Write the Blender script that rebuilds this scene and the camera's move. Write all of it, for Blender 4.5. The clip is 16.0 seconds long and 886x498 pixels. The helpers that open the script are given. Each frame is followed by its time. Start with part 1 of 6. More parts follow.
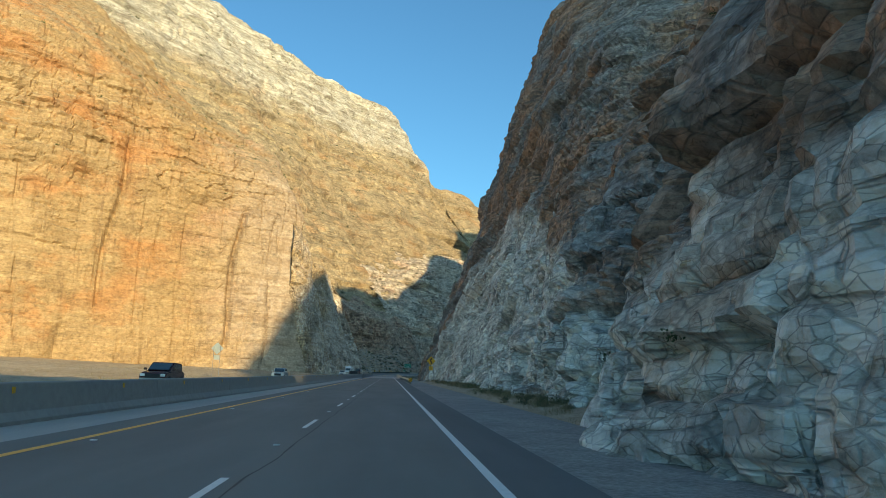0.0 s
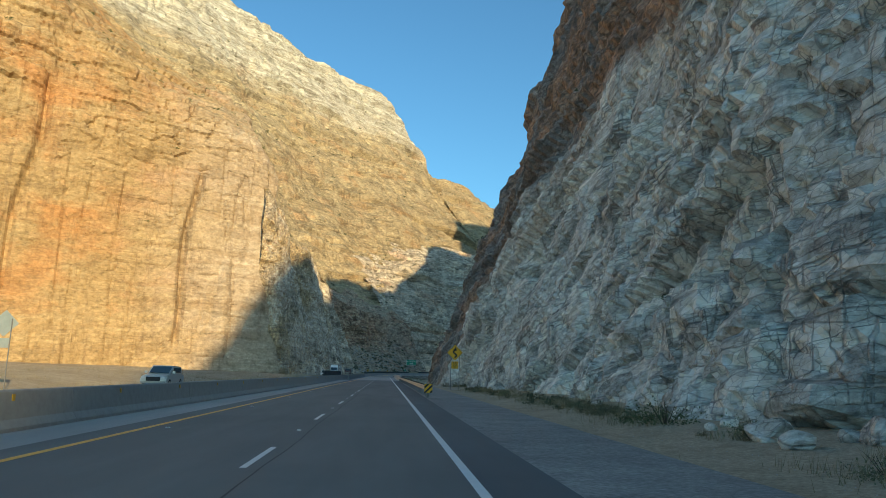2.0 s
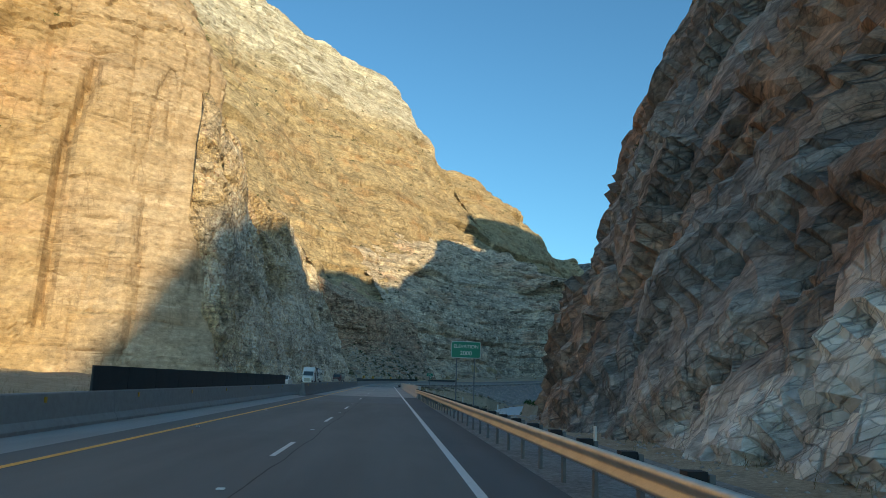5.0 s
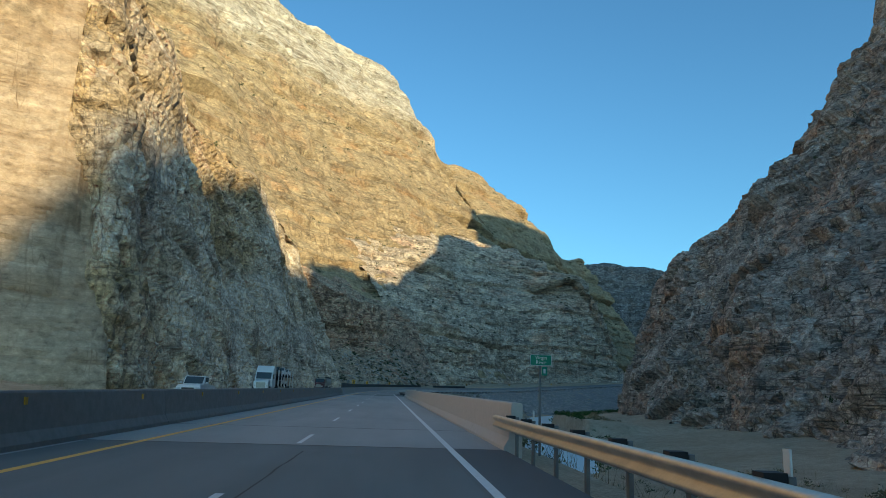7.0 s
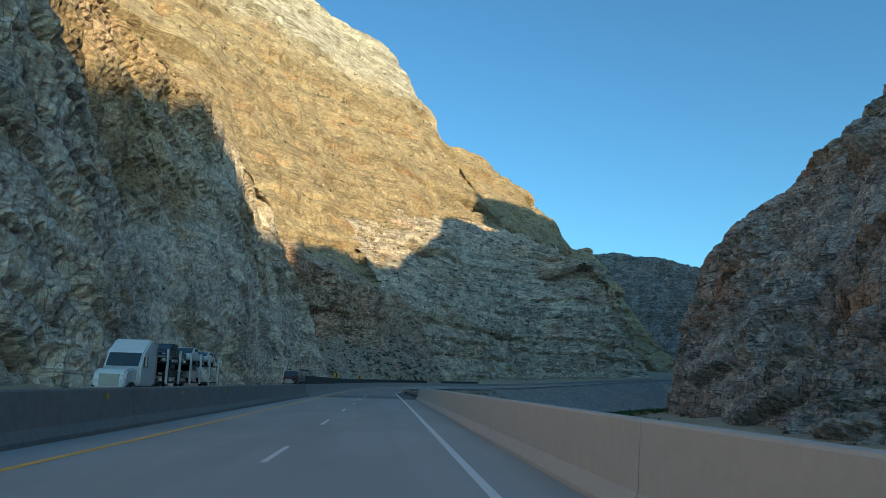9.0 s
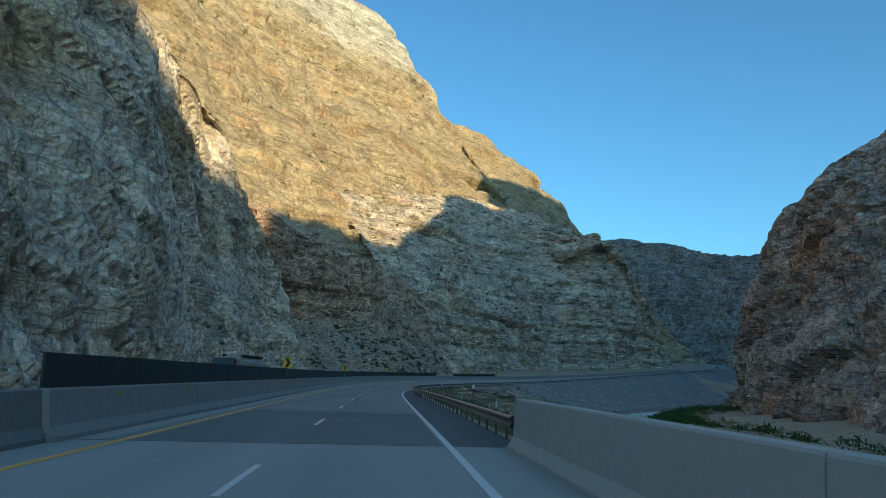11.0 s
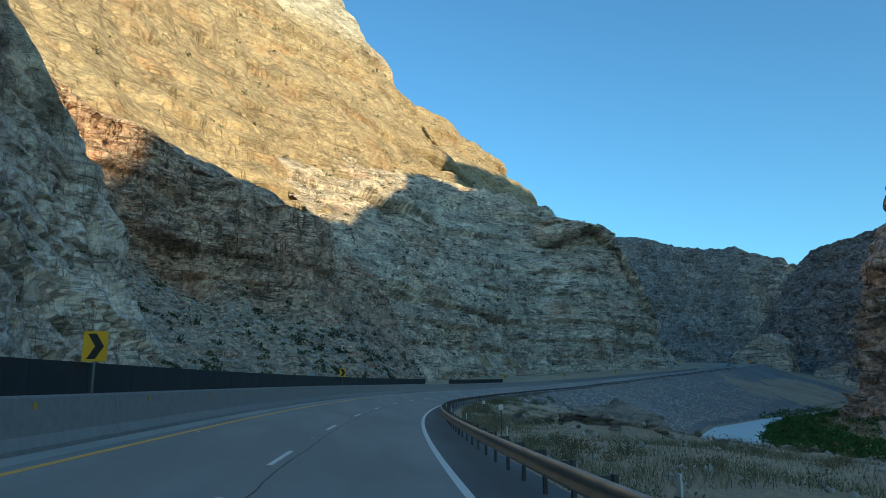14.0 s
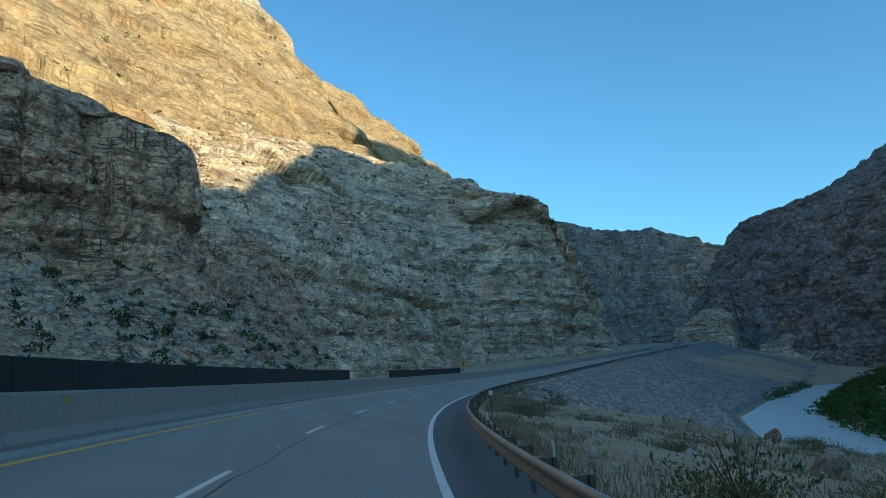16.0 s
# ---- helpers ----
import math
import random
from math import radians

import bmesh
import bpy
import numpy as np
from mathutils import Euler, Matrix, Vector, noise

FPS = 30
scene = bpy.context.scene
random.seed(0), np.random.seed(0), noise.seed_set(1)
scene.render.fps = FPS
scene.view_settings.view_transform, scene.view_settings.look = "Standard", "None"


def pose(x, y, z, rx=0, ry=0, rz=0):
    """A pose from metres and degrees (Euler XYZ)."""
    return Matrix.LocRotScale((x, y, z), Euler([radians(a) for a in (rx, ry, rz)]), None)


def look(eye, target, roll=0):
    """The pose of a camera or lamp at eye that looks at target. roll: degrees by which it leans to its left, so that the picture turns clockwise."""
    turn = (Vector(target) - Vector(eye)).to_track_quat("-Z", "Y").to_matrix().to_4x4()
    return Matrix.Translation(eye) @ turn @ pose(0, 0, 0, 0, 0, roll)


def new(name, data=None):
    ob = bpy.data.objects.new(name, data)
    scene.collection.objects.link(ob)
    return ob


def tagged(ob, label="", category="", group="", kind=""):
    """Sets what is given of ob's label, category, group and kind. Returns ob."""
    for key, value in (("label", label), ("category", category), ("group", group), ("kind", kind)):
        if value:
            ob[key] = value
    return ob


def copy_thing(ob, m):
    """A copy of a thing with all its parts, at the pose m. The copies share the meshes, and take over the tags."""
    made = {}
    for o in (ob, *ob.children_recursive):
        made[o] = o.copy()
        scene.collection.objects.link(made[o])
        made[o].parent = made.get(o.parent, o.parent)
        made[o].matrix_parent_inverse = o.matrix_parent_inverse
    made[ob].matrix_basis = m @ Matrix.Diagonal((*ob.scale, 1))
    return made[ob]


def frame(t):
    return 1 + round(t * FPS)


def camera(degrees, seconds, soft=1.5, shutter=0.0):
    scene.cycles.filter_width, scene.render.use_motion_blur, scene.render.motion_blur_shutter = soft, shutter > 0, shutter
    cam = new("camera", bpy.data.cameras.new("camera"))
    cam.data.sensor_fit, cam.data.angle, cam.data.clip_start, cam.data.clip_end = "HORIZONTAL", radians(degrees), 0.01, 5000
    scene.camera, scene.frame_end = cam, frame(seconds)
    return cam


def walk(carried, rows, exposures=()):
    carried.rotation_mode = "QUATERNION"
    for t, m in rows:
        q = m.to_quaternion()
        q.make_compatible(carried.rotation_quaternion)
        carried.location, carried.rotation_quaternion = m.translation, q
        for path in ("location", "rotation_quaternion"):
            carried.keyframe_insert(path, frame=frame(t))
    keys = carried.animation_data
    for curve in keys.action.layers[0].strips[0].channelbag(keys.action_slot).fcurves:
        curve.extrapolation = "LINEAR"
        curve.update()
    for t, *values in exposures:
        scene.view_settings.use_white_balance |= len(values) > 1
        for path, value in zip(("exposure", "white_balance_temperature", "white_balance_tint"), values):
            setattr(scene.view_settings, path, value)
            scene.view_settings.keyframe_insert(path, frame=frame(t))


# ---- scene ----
cam = camera(63.7, 16.0, soft=0.75)
PATH = [
    (0, (0.112, -2.175, 1.45), (0.246, -0.21, 1.798), 1.9),
    (0.5, (0.09, 11.678, 1.47), (0.232, 13.646, 1.798), 1.9),
    (1, (0.125, 25.493, 1.499), (0.263, 27.461, 1.829), 1.5),
    (1.5, (0.273, 39.244, 1.486), (0.419, 41.207, 1.838), 1.2),
    (2, (0.259, 53.282, 1.589), (0.405, 55.246, 1.935), 1.5),
    (2.5, (0.336, 67.164, 1.597), (0.487, 69.126, 1.954), 1.5),
    (3, (0.309, 81.188, 1.558), (0.448, 83.152, 1.912), 1.9),
    (3.5, (0.304, 95.524, 1.598), (0.441, 97.486, 1.956), 1.9),
    (4, (0.323, 109.4, 1.643), (0.456, 111.363, 2.004), 2.1),
    (6.5, (0.087, 174.918, 1.419), (0.223, 176.877, 1.801), 1.8),
    (7, (0.066, 188.306, 1.411), (0.206, 190.264, 1.796), 1.8),
    (7.5, (0.134, 201.178, 1.418), (0.286, 203.137, 1.791), 1.1),
    (8, (0.156, 213.846, 1.41), (0.328, 215.806, 1.772), 1.4),
    (8.5, (0.087, 226.982, 1.493), (0.253, 228.939, 1.871), 1.1),
    (9, (0.123, 239.841, 1.466), (0.266, 241.801, 1.839), 1.7),
    (11.5, (0.064, 303.56, 1.58), (0.222, 305.522, 1.932), 1.2),
    (12, (-0.095, 317.063, 1.536), (0.076, 319.016, 1.934), 0.914),
    (12.5, (-0.205, 330.592, 1.489), (-0.04, 332.55, 1.862), 1.08),
    (13, (-0.135, 344.195, 1.455), (0.054, 346.15, 1.832), 0.431),
    (13.5, (0.171, 357.898, 1.41), (0.394, 359.852, 1.771), -0.067),
    (14, (0.763, 371.559, 1.353), (1.042, 373.503, 1.732), -0.463),
    (14.5, (1.598, 385.066, 1.278), (1.925, 387.003, 1.656), -1.182),
    (15, (2.793, 398.439, 1.211), (3.177, 400.365, 1.592), -2.343),
    (15.5, (4.431, 411.723, 1.184), (4.878, 413.635, 1.565), -3.116),
    (16, (6.356, 424.93, 1.181), (6.876, 426.827, 1.543), -3.907),
]
walk(cam, [(t, look(eye, target, roll)) for t, eye, target, roll in PATH], [(0, 0.45, 6800, 2), (4, 0.38, 6800, 2), (7, 0.41, 6450, 1), (13, 0.53, 6300, 0), (16, 0.63, 6300, 0)])

# ---- light ----
SUN_AZ, SUN_EL = 24.0, 20.0      # degrees to the right of straight behind the first camera; above the horizon
world = bpy.data.worlds.new("sky")
scene.world = world
world.use_nodes = True
wn = world.node_tree
sky = wn.nodes.new("ShaderNodeTexSky")
sky.sky_type = 'NISHITA'
sky.sun_disc = False
sky.sun_elevation = radians(SUN_EL)
sky.sun_rotation = radians(180.0 - SUN_AZ)
sky.air_density, sky.dust_density, sky.ozone_density = 1.0, 1.2, 4.5
tint = wn.nodes.new("ShaderNodeMix")
tint.data_type, tint.blend_type = 'RGBA', 'MULTIPLY'
tint.inputs[0].default_value = 1.0
tint.inputs[7].default_value = (0.66, 0.98, 1.0, 1)      # desert air, a little greener than the model's
wn.links.new(sky.outputs[0], tint.inputs[6])
wn.links.new(tint.outputs[2], wn.nodes["Background"].inputs[0])
wn.nodes["Background"].inputs[1].default_value = 0.15
sun = new("sun", bpy.data.lights.new("sun", 'SUN'))
sun.data.energy, sun.data.angle, sun.data.color = 4.0, radians(0.53), (1.0, 0.76, 0.43)
_a, _e = radians(SUN_AZ), radians(SUN_EL)
SUN_DIR = Vector((math.sin(_a) * math.cos(_e), -math.cos(_a) * math.cos(_e), math.sin(_e)))   # towards the sun
sun.matrix_world = look(tuple(SUN_DIR * 900), (0, 0, 0))

# ---- numeric noise ----
def hash01(*k):
    h = np.zeros(np.broadcast(*k).shape, np.uint64)
    for i, a in enumerate(k):
        h = (h ^ (np.asarray(a).astype(np.int64).astype(np.uint64) + np.uint64(0x9E3779B97F4A7C15 * (i + 1) & 0xFFFFFFFFFFFFFFFF))) * np.uint64(0xBF58476D1CE4E5B9)
        h ^= h >> np.uint64(29)
    h = h * np.uint64(0x94D049BB133111EB)
    h ^= h >> np.uint64(32)
    return (h & np.uint64(0xFFFFFF)).astype(np.float64) / 0xFFFFFF


def vnoise(x, y, z, seed):
    ix, iy, iz = np.floor(x), np.floor(y), np.floor(z)
    fx, fy, fz = x - ix, y - iy, z - iz
    fx, fy, fz = fx * fx * (3 - 2 * fx), fy * fy * (3 - 2 * fy), fz * fz * (3 - 2 * fz)
    out = 0
    for a in (0, 1):
        for b in (0, 1):
            for c in (0, 1):
                w = (fx if a else 1 - fx) * (fy if b else 1 - fy) * (fz if c else 1 - fz)
                out = out + w * hash01(ix + a, iy + b, iz + c, np.int64(seed))
    return out * 2 - 1


def fbm(x, y, z, seed, octaves=4, gain=0.5):
    total, amp = 0, 1.0
    for o in range(octaves):
        total = total + amp * vnoise(x, y, z, seed + o)
        x, y, z, amp = x * 2.03 + 7.1, y * 2.03 + 3.7, z * 2.03 + 1.3, amp * gain
    return total


def smooth(a, b, x):
    t = np.clip((x - a) / (b - a), 0, 1)
    return t * t * (3 - 2 * t)


# ---- mesh helpers ----
def grid_mesh(name, P, mat, flip=False):
    """P: rows x columns x 3 -> a mesh of quads."""
    n, m = P.shape[:2]
    me = bpy.data.meshes.new(name)
    idx = np.arange(n * m).reshape(n, m)
    q = np.stack([idx[:-1, :-1], idx[:-1, 1:], idx[1:, 1:], idx[1:, :-1]], -1).reshape(-1, 4)
    if flip:
        q = q[:, ::-1]
    me.vertices.add(n * m)
    me.vertices.foreach_set("co", np.ascontiguousarray(P, np.float32).ravel())
    me.loops.add(q.size)
    me.loops.foreach_set("vertex_index", np.ascontiguousarray(q, np.int32).ravel())
    me.polygons.add(len(q))
    me.polygons.foreach_set("loop_start", np.arange(0, q.size, 4, dtype=np.int32))
    me.update(calc_edges=True)
    me.materials.append(mat)
    return me


def soup_mesh(name, V, F, mat, smooth_faces=False):
    me = bpy.data.meshes.new(name)
    V, F = np.asarray(V, np.float32), np.asarray(F, np.int32)
    k = F.shape[1]
    me.vertices.add(len(V))
    me.vertices.foreach_set("co", V.ravel())
    me.loops.add(F.size)
    me.loops.foreach_set("vertex_index", F.ravel())
    me.polygons.add(len(F))
    me.polygons.foreach_set("loop_start", np.arange(0, F.size, k, dtype=np.int32))
    if smooth_faces:
        me.polygons.foreach_set("use_smooth", np.ones(len(F), bool))
    me.update(calc_edges=True)
    me.materials.append(mat)
    return me


def mesh_of(name, bm, mat):
    me = bpy.data.meshes.new(name)
    bm.to_mesh(me)
    bm.free()
    me.materials.append(mat)
    return me


def thing(name, label, category, group="", kind="", at=None):
    ob = new(name)
    ob.empty_display_size = 0.2
    if at is not None:
        ob.matrix_world = at
    return tagged(ob, label, category, group, kind)


def part(name, bm, mat, parent, label=""):
    me = bm if isinstance(bm, bpy.types.Mesh) else mesh_of(name, bm, mat)
    ob = new(name, me)
    ob.parent = parent
    return tagged(ob, label) if label else ob


def box(bm, x0, x1, y0, y1, z0, z1, bevel=0.0):
    v = bmesh.ops.create_cube(bm, size=1.0)["verts"]
    bmesh.ops.scale(bm, vec=(x1 - x0, y1 - y0, z1 - z0), verts=v)
    bmesh.ops.translate(bm, vec=((x0 + x1) / 2, (y0 + y1) / 2, (z0 + z1) / 2), verts=v)
    if bevel:
        es = list({e for w in v for e in w.link_edges})
        bmesh.ops.bevel(bm, geom=es, offset=bevel, segments=2, affect='EDGES')
    return bm


def boxed(*a, bevel=0.0):
    return box(bmesh.new(), *a, bevel=bevel)


def prism(bm, outline, y0, y1):
    """Extrude an (x, z) outline along y."""
    a = [bm.verts.new((x, y0, z)) for x, z in outline]
    b = [bm.verts.new((x, y1, z)) for x, z in outline]
    n = len(a)
    for i in range(n):
        bm.faces.new((a[i], a[(i + 1) % n], b[(i + 1) % n], b[i]))
    bm.faces.new(a[::-1])
    bm.faces.new(b)
    bmesh.ops.recalc_face_normals(bm, faces=bm.faces)
    return bm


def tube(bm, p0, p1, r0, r1=None, n=10):
    p0, p1 = Vector(p0), Vector(p1)
    d = p1 - p0
    m = Matrix.Translation((p0 + p1) / 2) @ d.to_track_quat("Z", "Y").to_matrix().to_4x4()
    bmesh.ops.create_cone(bm, cap_ends=True, segments=n, radius1=r0, radius2=r0 if r1 is None else r1, depth=d.length, matrix=m)
    return bm


# ---- materials ----
def shader(name):
    m = bpy.data.materials.new(name)
    m.use_nodes = True
    t = m.node_tree
    return m, t, t.nodes["Principled BSDF"]


def node(t, kind, **props):
    n = t.nodes.new(kind)
    for k, v in props.items():
        if k == "operation": n.operation = v
        elif k == "blend_type": n.blend_type = v
        elif k == "data_type": n.data_type = v
        elif k == "noise_dimensions": n.noise_dimensions = v
        elif k == "feature": n.feature = v
    return n


def fold(y):
    """How far the near cliff's beds have been bent down, away from the first camera: level at first, then falling steeply."""
    return 0.06 * y + 0.52 * (np.log1p(np.exp((np.asarray(y, float) - 84.0) / 12.0)) * 12.0)


FOLDED = {}


def place_of(t):
    """The point that a material's patterns are read at: the place itself, or the place in the unfolded beds."""
    if t.as_pointer() in FOLDED:
        return FOLDED[t.as_pointer()]
    return node(t, "ShaderNodeNewGeometry").outputs["Position"]


def unfold(t):
    """Undo fold() for a material: z is raised by the same smooth bend."""
    xyz = node(t, "ShaderNodeSeparateXYZ")
    t.links.new(node(t, "ShaderNodeNewGeometry").outputs["Position"], xyz.inputs[0])
    socket = xyz.outputs[1]
    for op, value in (('SUBTRACT', 84.0), ('DIVIDE', 12.0), ('EXPONENT', 0.0), ('ADD', 1.0)):
        m = node(t, "ShaderNodeMath", operation=op)
        t.links.new(socket, m.inputs[0])
        m.inputs[1].default_value = value
        socket = m.outputs[0]
    ln = node(t, "ShaderNodeMath", operation='LOGARITHM')
    t.links.new(socket, ln.inputs[0])
    ln.inputs[1].default_value = math.e
    bend = node(t, "ShaderNodeMath", operation='MULTIPLY_ADD')
    t.links.new(ln.outputs[0], bend.inputs[0])
    bend.inputs[1].default_value = 0.52 * 12.0
    t.links.new(xyz.outputs[2], bend.inputs[2])
    tilt = node(t, "ShaderNodeMath", operation='MULTIPLY_ADD')
    t.links.new(xyz.outputs[1], tilt.inputs[0])
    tilt.inputs[1].default_value = 0.06
    t.links.new(bend.outputs[0], tilt.inputs[2])
    out = node(t, "ShaderNodeCombineXYZ")
    for k, sock in enumerate((xyz.outputs[0], xyz.outputs[1], tilt.outputs[0])):
        t.links.new(sock, out.inputs[k])
    FOLDED[t.as_pointer()] = out.outputs[0]


def noise_at(t, scale, detail=6.0, rough=0.6, stretch=(1, 1, 1), distort=0.0, turn=(0, 0, 0)):
    mp = node(t, "ShaderNodeMapping")
    mp.inputs["Scale"].default_value = stretch
    mp.inputs["Rotation"].default_value = turn
    n = node(t, "ShaderNodeTexNoise")
    n.inputs["Scale"].default_value, n.inputs["Detail"].default_value = scale, detail
    n.inputs["Roughness"].default_value, n.inputs["Distortion"].default_value = rough, distort
    t.links.new(place_of(t), mp.inputs["Vector"])
    t.links.new(mp.outputs[0], n.inputs["Vector"])
    return n.outputs["Fac"]


def ramp(t, fac, stops):
    r = node(t, "ShaderNodeValToRGB")
    e = r.color_ramp.elements
    while len(e) < len(stops):
        e.new(0.5)
    for i, (p, c) in enumerate(stops):
        e[i].position = p
        e[i].color = (*c, 1) if len(c) == 3 else c
    t.links.new(fac, r.inputs[0])
    return r.outputs[0]


def mixed(t, fac, a, b, how='MIX'):
    m = node(t, "ShaderNodeMix", data_type='RGBA', blend_type=how)
    for sock, v in ((m.inputs[0], fac), (m.inputs[6], a), (m.inputs[7], b)):
        if isinstance(v, (int, float)):
            sock.default_value = v
        elif isinstance(v, tuple):
            sock.default_value = (*v, 1)
        else:
            t.links.new(v, sock)
    return m.outputs[2]


def bumped(t, bsdf, height, strength, distance, also=None):
    b = node(t, "ShaderNodeBump")
    b.inputs["Strength"].default_value, b.inputs["Distance"].default_value = strength, distance
    t.links.new(height, b.inputs["Height"])
    if also is not None:
        t.links.new(also, b.inputs["Normal"])
    t.links.new(b.outputs[0], bsdf.inputs["Normal"])
    return b.outputs[0]


def plain(name, colour, rough=0.6, metal=0.0, vary=0.25, scale=3.0, bump=0.0):
    """A painted, metal or plastic surface with soft dirt at two scales."""
    m, t, b = shader(name)
    a = noise_at(t, scale, 8)
    c = noise_at(t, scale * 9, 4)
    dark = tuple(v * (1 - vary) for v in colour)
    col = mixed(t, ramp(t, a, [(0.35, (0, 0, 0)), (0.65, (1, 1, 1))]), dark, colour)
    col = mixed(t, 0.3, col, ramp(t, c, [(0.3, dark), (0.7, tuple(min(1, v * 1.1) for v in colour))]))
    t.links.new(col, b.inputs["Base Color"])
    b.inputs["Roughness"].default_value, b.inputs["Metallic"].default_value = rough, metal
    if bump:
        bumped(t, b, c, 0.5, bump)
    return m


def cells_at(t, scale, stretch, turn):
    """Irregular cells in the beds' frame: a tone for each, and the distance to its edge."""
    mp = node(t, "ShaderNodeMapping")
    mp.inputs["Scale"].default_value, mp.inputs["Rotation"].default_value = stretch, turn
    wob = node(t, "ShaderNodeTexNoise")
    wob.inputs["Scale"].default_value, wob.inputs["Detail"].default_value = scale * 1.6, 3
    push = node(t, "ShaderNodeMixRGB")
    push.blend_type = 'LINEAR_LIGHT'
    push.inputs[0].default_value = 0.07 / scale
    t.links.new(place_of(t), mp.inputs["Vector"])
    t.links.new(mp.outputs[0], wob.inputs["Vector"])
    t.links.new(mp.outputs[0], push.inputs[1])
    t.links.new(wob.outputs["Color"], push.inputs[2])
    out = []
    for feature, socket in (('F1', "Color"), ('DISTANCE_TO_EDGE', "Distance")):
        v = node(t, "ShaderNodeTexVoronoi", feature=feature)
        v.inputs["Scale"].default_value = scale
        t.links.new(push.outputs[0], v.inputs["Vector"])
        out.append(v.outputs[socket])
    grey = node(t, "ShaderNodeSeparateColor")
    t.links.new(out[0], grey.inputs[0])
    return grey.outputs[0], out[1]


def rock(name, pale, mid, rust, dark, grain, bed=2.5, rusty=0.5, dip=(0.0, 0.0), contact=False, cap=None, seams=0.8, mottle=0.9, ledge=(0.30, 0.26, 0.20), dusty=0.6, patchy=0.03, turns=None, along=0.03, crisp=0.6, blocks=0.85, tall=1.0):
    """Bedded cliff rock: thin strata of uneven tone, rusty patches, dark varnish streaks, seams along the beds and
    upright joints with crevice shade painted in, dusty ledges.
    grain: metres of the finest mottling; bed: metres of a stratum; dip: rise of the beds per metre along x and y."""
    m, t, b = shader(name)
    if contact:
        unfold(t)
    turn = (math.atan(dip[1]), -math.atan(dip[0]), 0)
    big = noise_at(t, 0.02, 5, 0.6, (1, 1, 1.6))
    beds = noise_at(t, 1.0 / bed, 5, 0.62, (along, along, 1.0), 0.0, turn)
    thick = noise_at(t, 0.22 / bed, 4, 0.6, (0.08, 0.08, 1.0), 0.1, turn)
    streak = noise_at(t, 0.30, 7, 0.65, (1, 1, 0.07), 0.25)
    patch = noise_at(t, patchy, 7, 0.65, (1, 1, 1.7), 0.0, turn)
    fine = noise_at(t, 0.9 / grain, 9, 0.75, (0.7, 0.7, 1.0), 0.0, turn)
    col = mixed(t, ramp(t, beds, [(0.34, (0, 0, 0)), (0.44, (0.55, 0.55, 0.55)), (0.48, (0.1, 0.1, 0.1)), (0.52, (0.9, 0.9, 0.9)), (0.57, (0.35, 0.35, 0.35)), (0.66, (1, 1, 1))]), mid, pale)
    col = mixed(t, ramp(t, thick, [(0.42, (0, 0, 0)), (0.50, (0.5, 0.5, 0.5)), (0.53, (0.05, 0.05, 0.05)), (0.62, (0.6, 0.6, 0.6))]), col, mid)
    col = mixed(t, ramp(t, patch, [(0.60 - 0.2 * rusty, (0, 0, 0)), (0.70 - 0.14 * rusty, (0.9, 0.9, 0.9))]), col, rust)
    col = mixed(t, ramp(t, streak, [(0.56, (0, 0, 0)), (0.72, (0.7, 0.7, 0.7))]), col, dark)
    col = mixed(t, ramp(t, big, [(0.4, (0, 0, 0)), (0.7, (0.45, 0.45, 0.45))]), col, mid)
    if turns:        # towards x1 the colour passes to the greyer tone of the wall in shade
        g2 = node(t, "ShaderNodeNewGeometry")
        x2 = node(t, "ShaderNodeSeparateXYZ")
        t.links.new(g2.outputs["Position"], x2.inputs[0])
        sway = node(t, "ShaderNodeMath", operation='MULTIPLY_ADD')
        t.links.new(patch, sway.inputs[0])
        sway.inputs[1].default_value = 60.0
        t.links.new(x2.outputs[0], sway.inputs[2])
        past = node(t, "ShaderNodeMapRange")
        t.links.new(sway.outputs[0], past.inputs[0])
        past.inputs[1].default_value, past.inputs[2].default_value = turns[0] + 30, turns[1] + 30
        col = mixed(t, past.outputs[0], col, mixed(t, ramp(t, beds, [(0.4, (0, 0, 0)), (0.6, (1, 1, 1))]), turns[2], turns[3]))
    if cap:          # pale grey-white beds make the top of the mountain
        g1 = node(t, "ShaderNodeNewGeometry")
        z1 = node(t, "ShaderNodeSeparateXYZ")
        t.links.new(g1.outputs["Position"], z1.inputs[0])
        lift = node(t, "ShaderNodeMath", operation='MULTIPLY_ADD')
        t.links.new(big, lift.inputs[0])
        lift.inputs[1].default_value = 90.0
        t.links.new(z1.outputs[2], lift.inputs[2])
        high = node(t, "ShaderNodeMapRange")
        t.links.new(lift.outputs[0], high.inputs[0])
        high.inputs[1].default_value, high.inputs[2].default_value = cap + 35, cap + 75
        col = mixed(t, high.outputs[0], col, mixed(t, ramp(t, beds, [(0.38, (0, 0, 0)), (0.5, (0.7, 0.7, 0.7)), (0.53, (0.2, 0.2, 0.2)), (0.6, (1, 1, 1))]), (0.38, 0.33, 0.26), (0.60, 0.55, 0.46)))
    if contact:      # a darker brown rock lies over the pale beds along a sloping contact
        g0 = node(t, "ShaderNodeNewGeometry")
        xyz = node(t, "ShaderNodeSeparateXYZ")
        t.links.new(g0.outputs["Position"], xyz.inputs[0])
        slope = node(t, "ShaderNodeMath", operation='MULTIPLY_ADD')
        t.links.new(xyz.outputs[1], slope.inputs[0])
        slope.inputs[1].default_value, slope.inputs[2].default_value = -0.57, 89.4
        low = node(t, "ShaderNodeMath", operation='MINIMUM')
        t.links.new(slope.outputs[0], low.inputs[0])
        low.inputs[1].default_value = 27.0
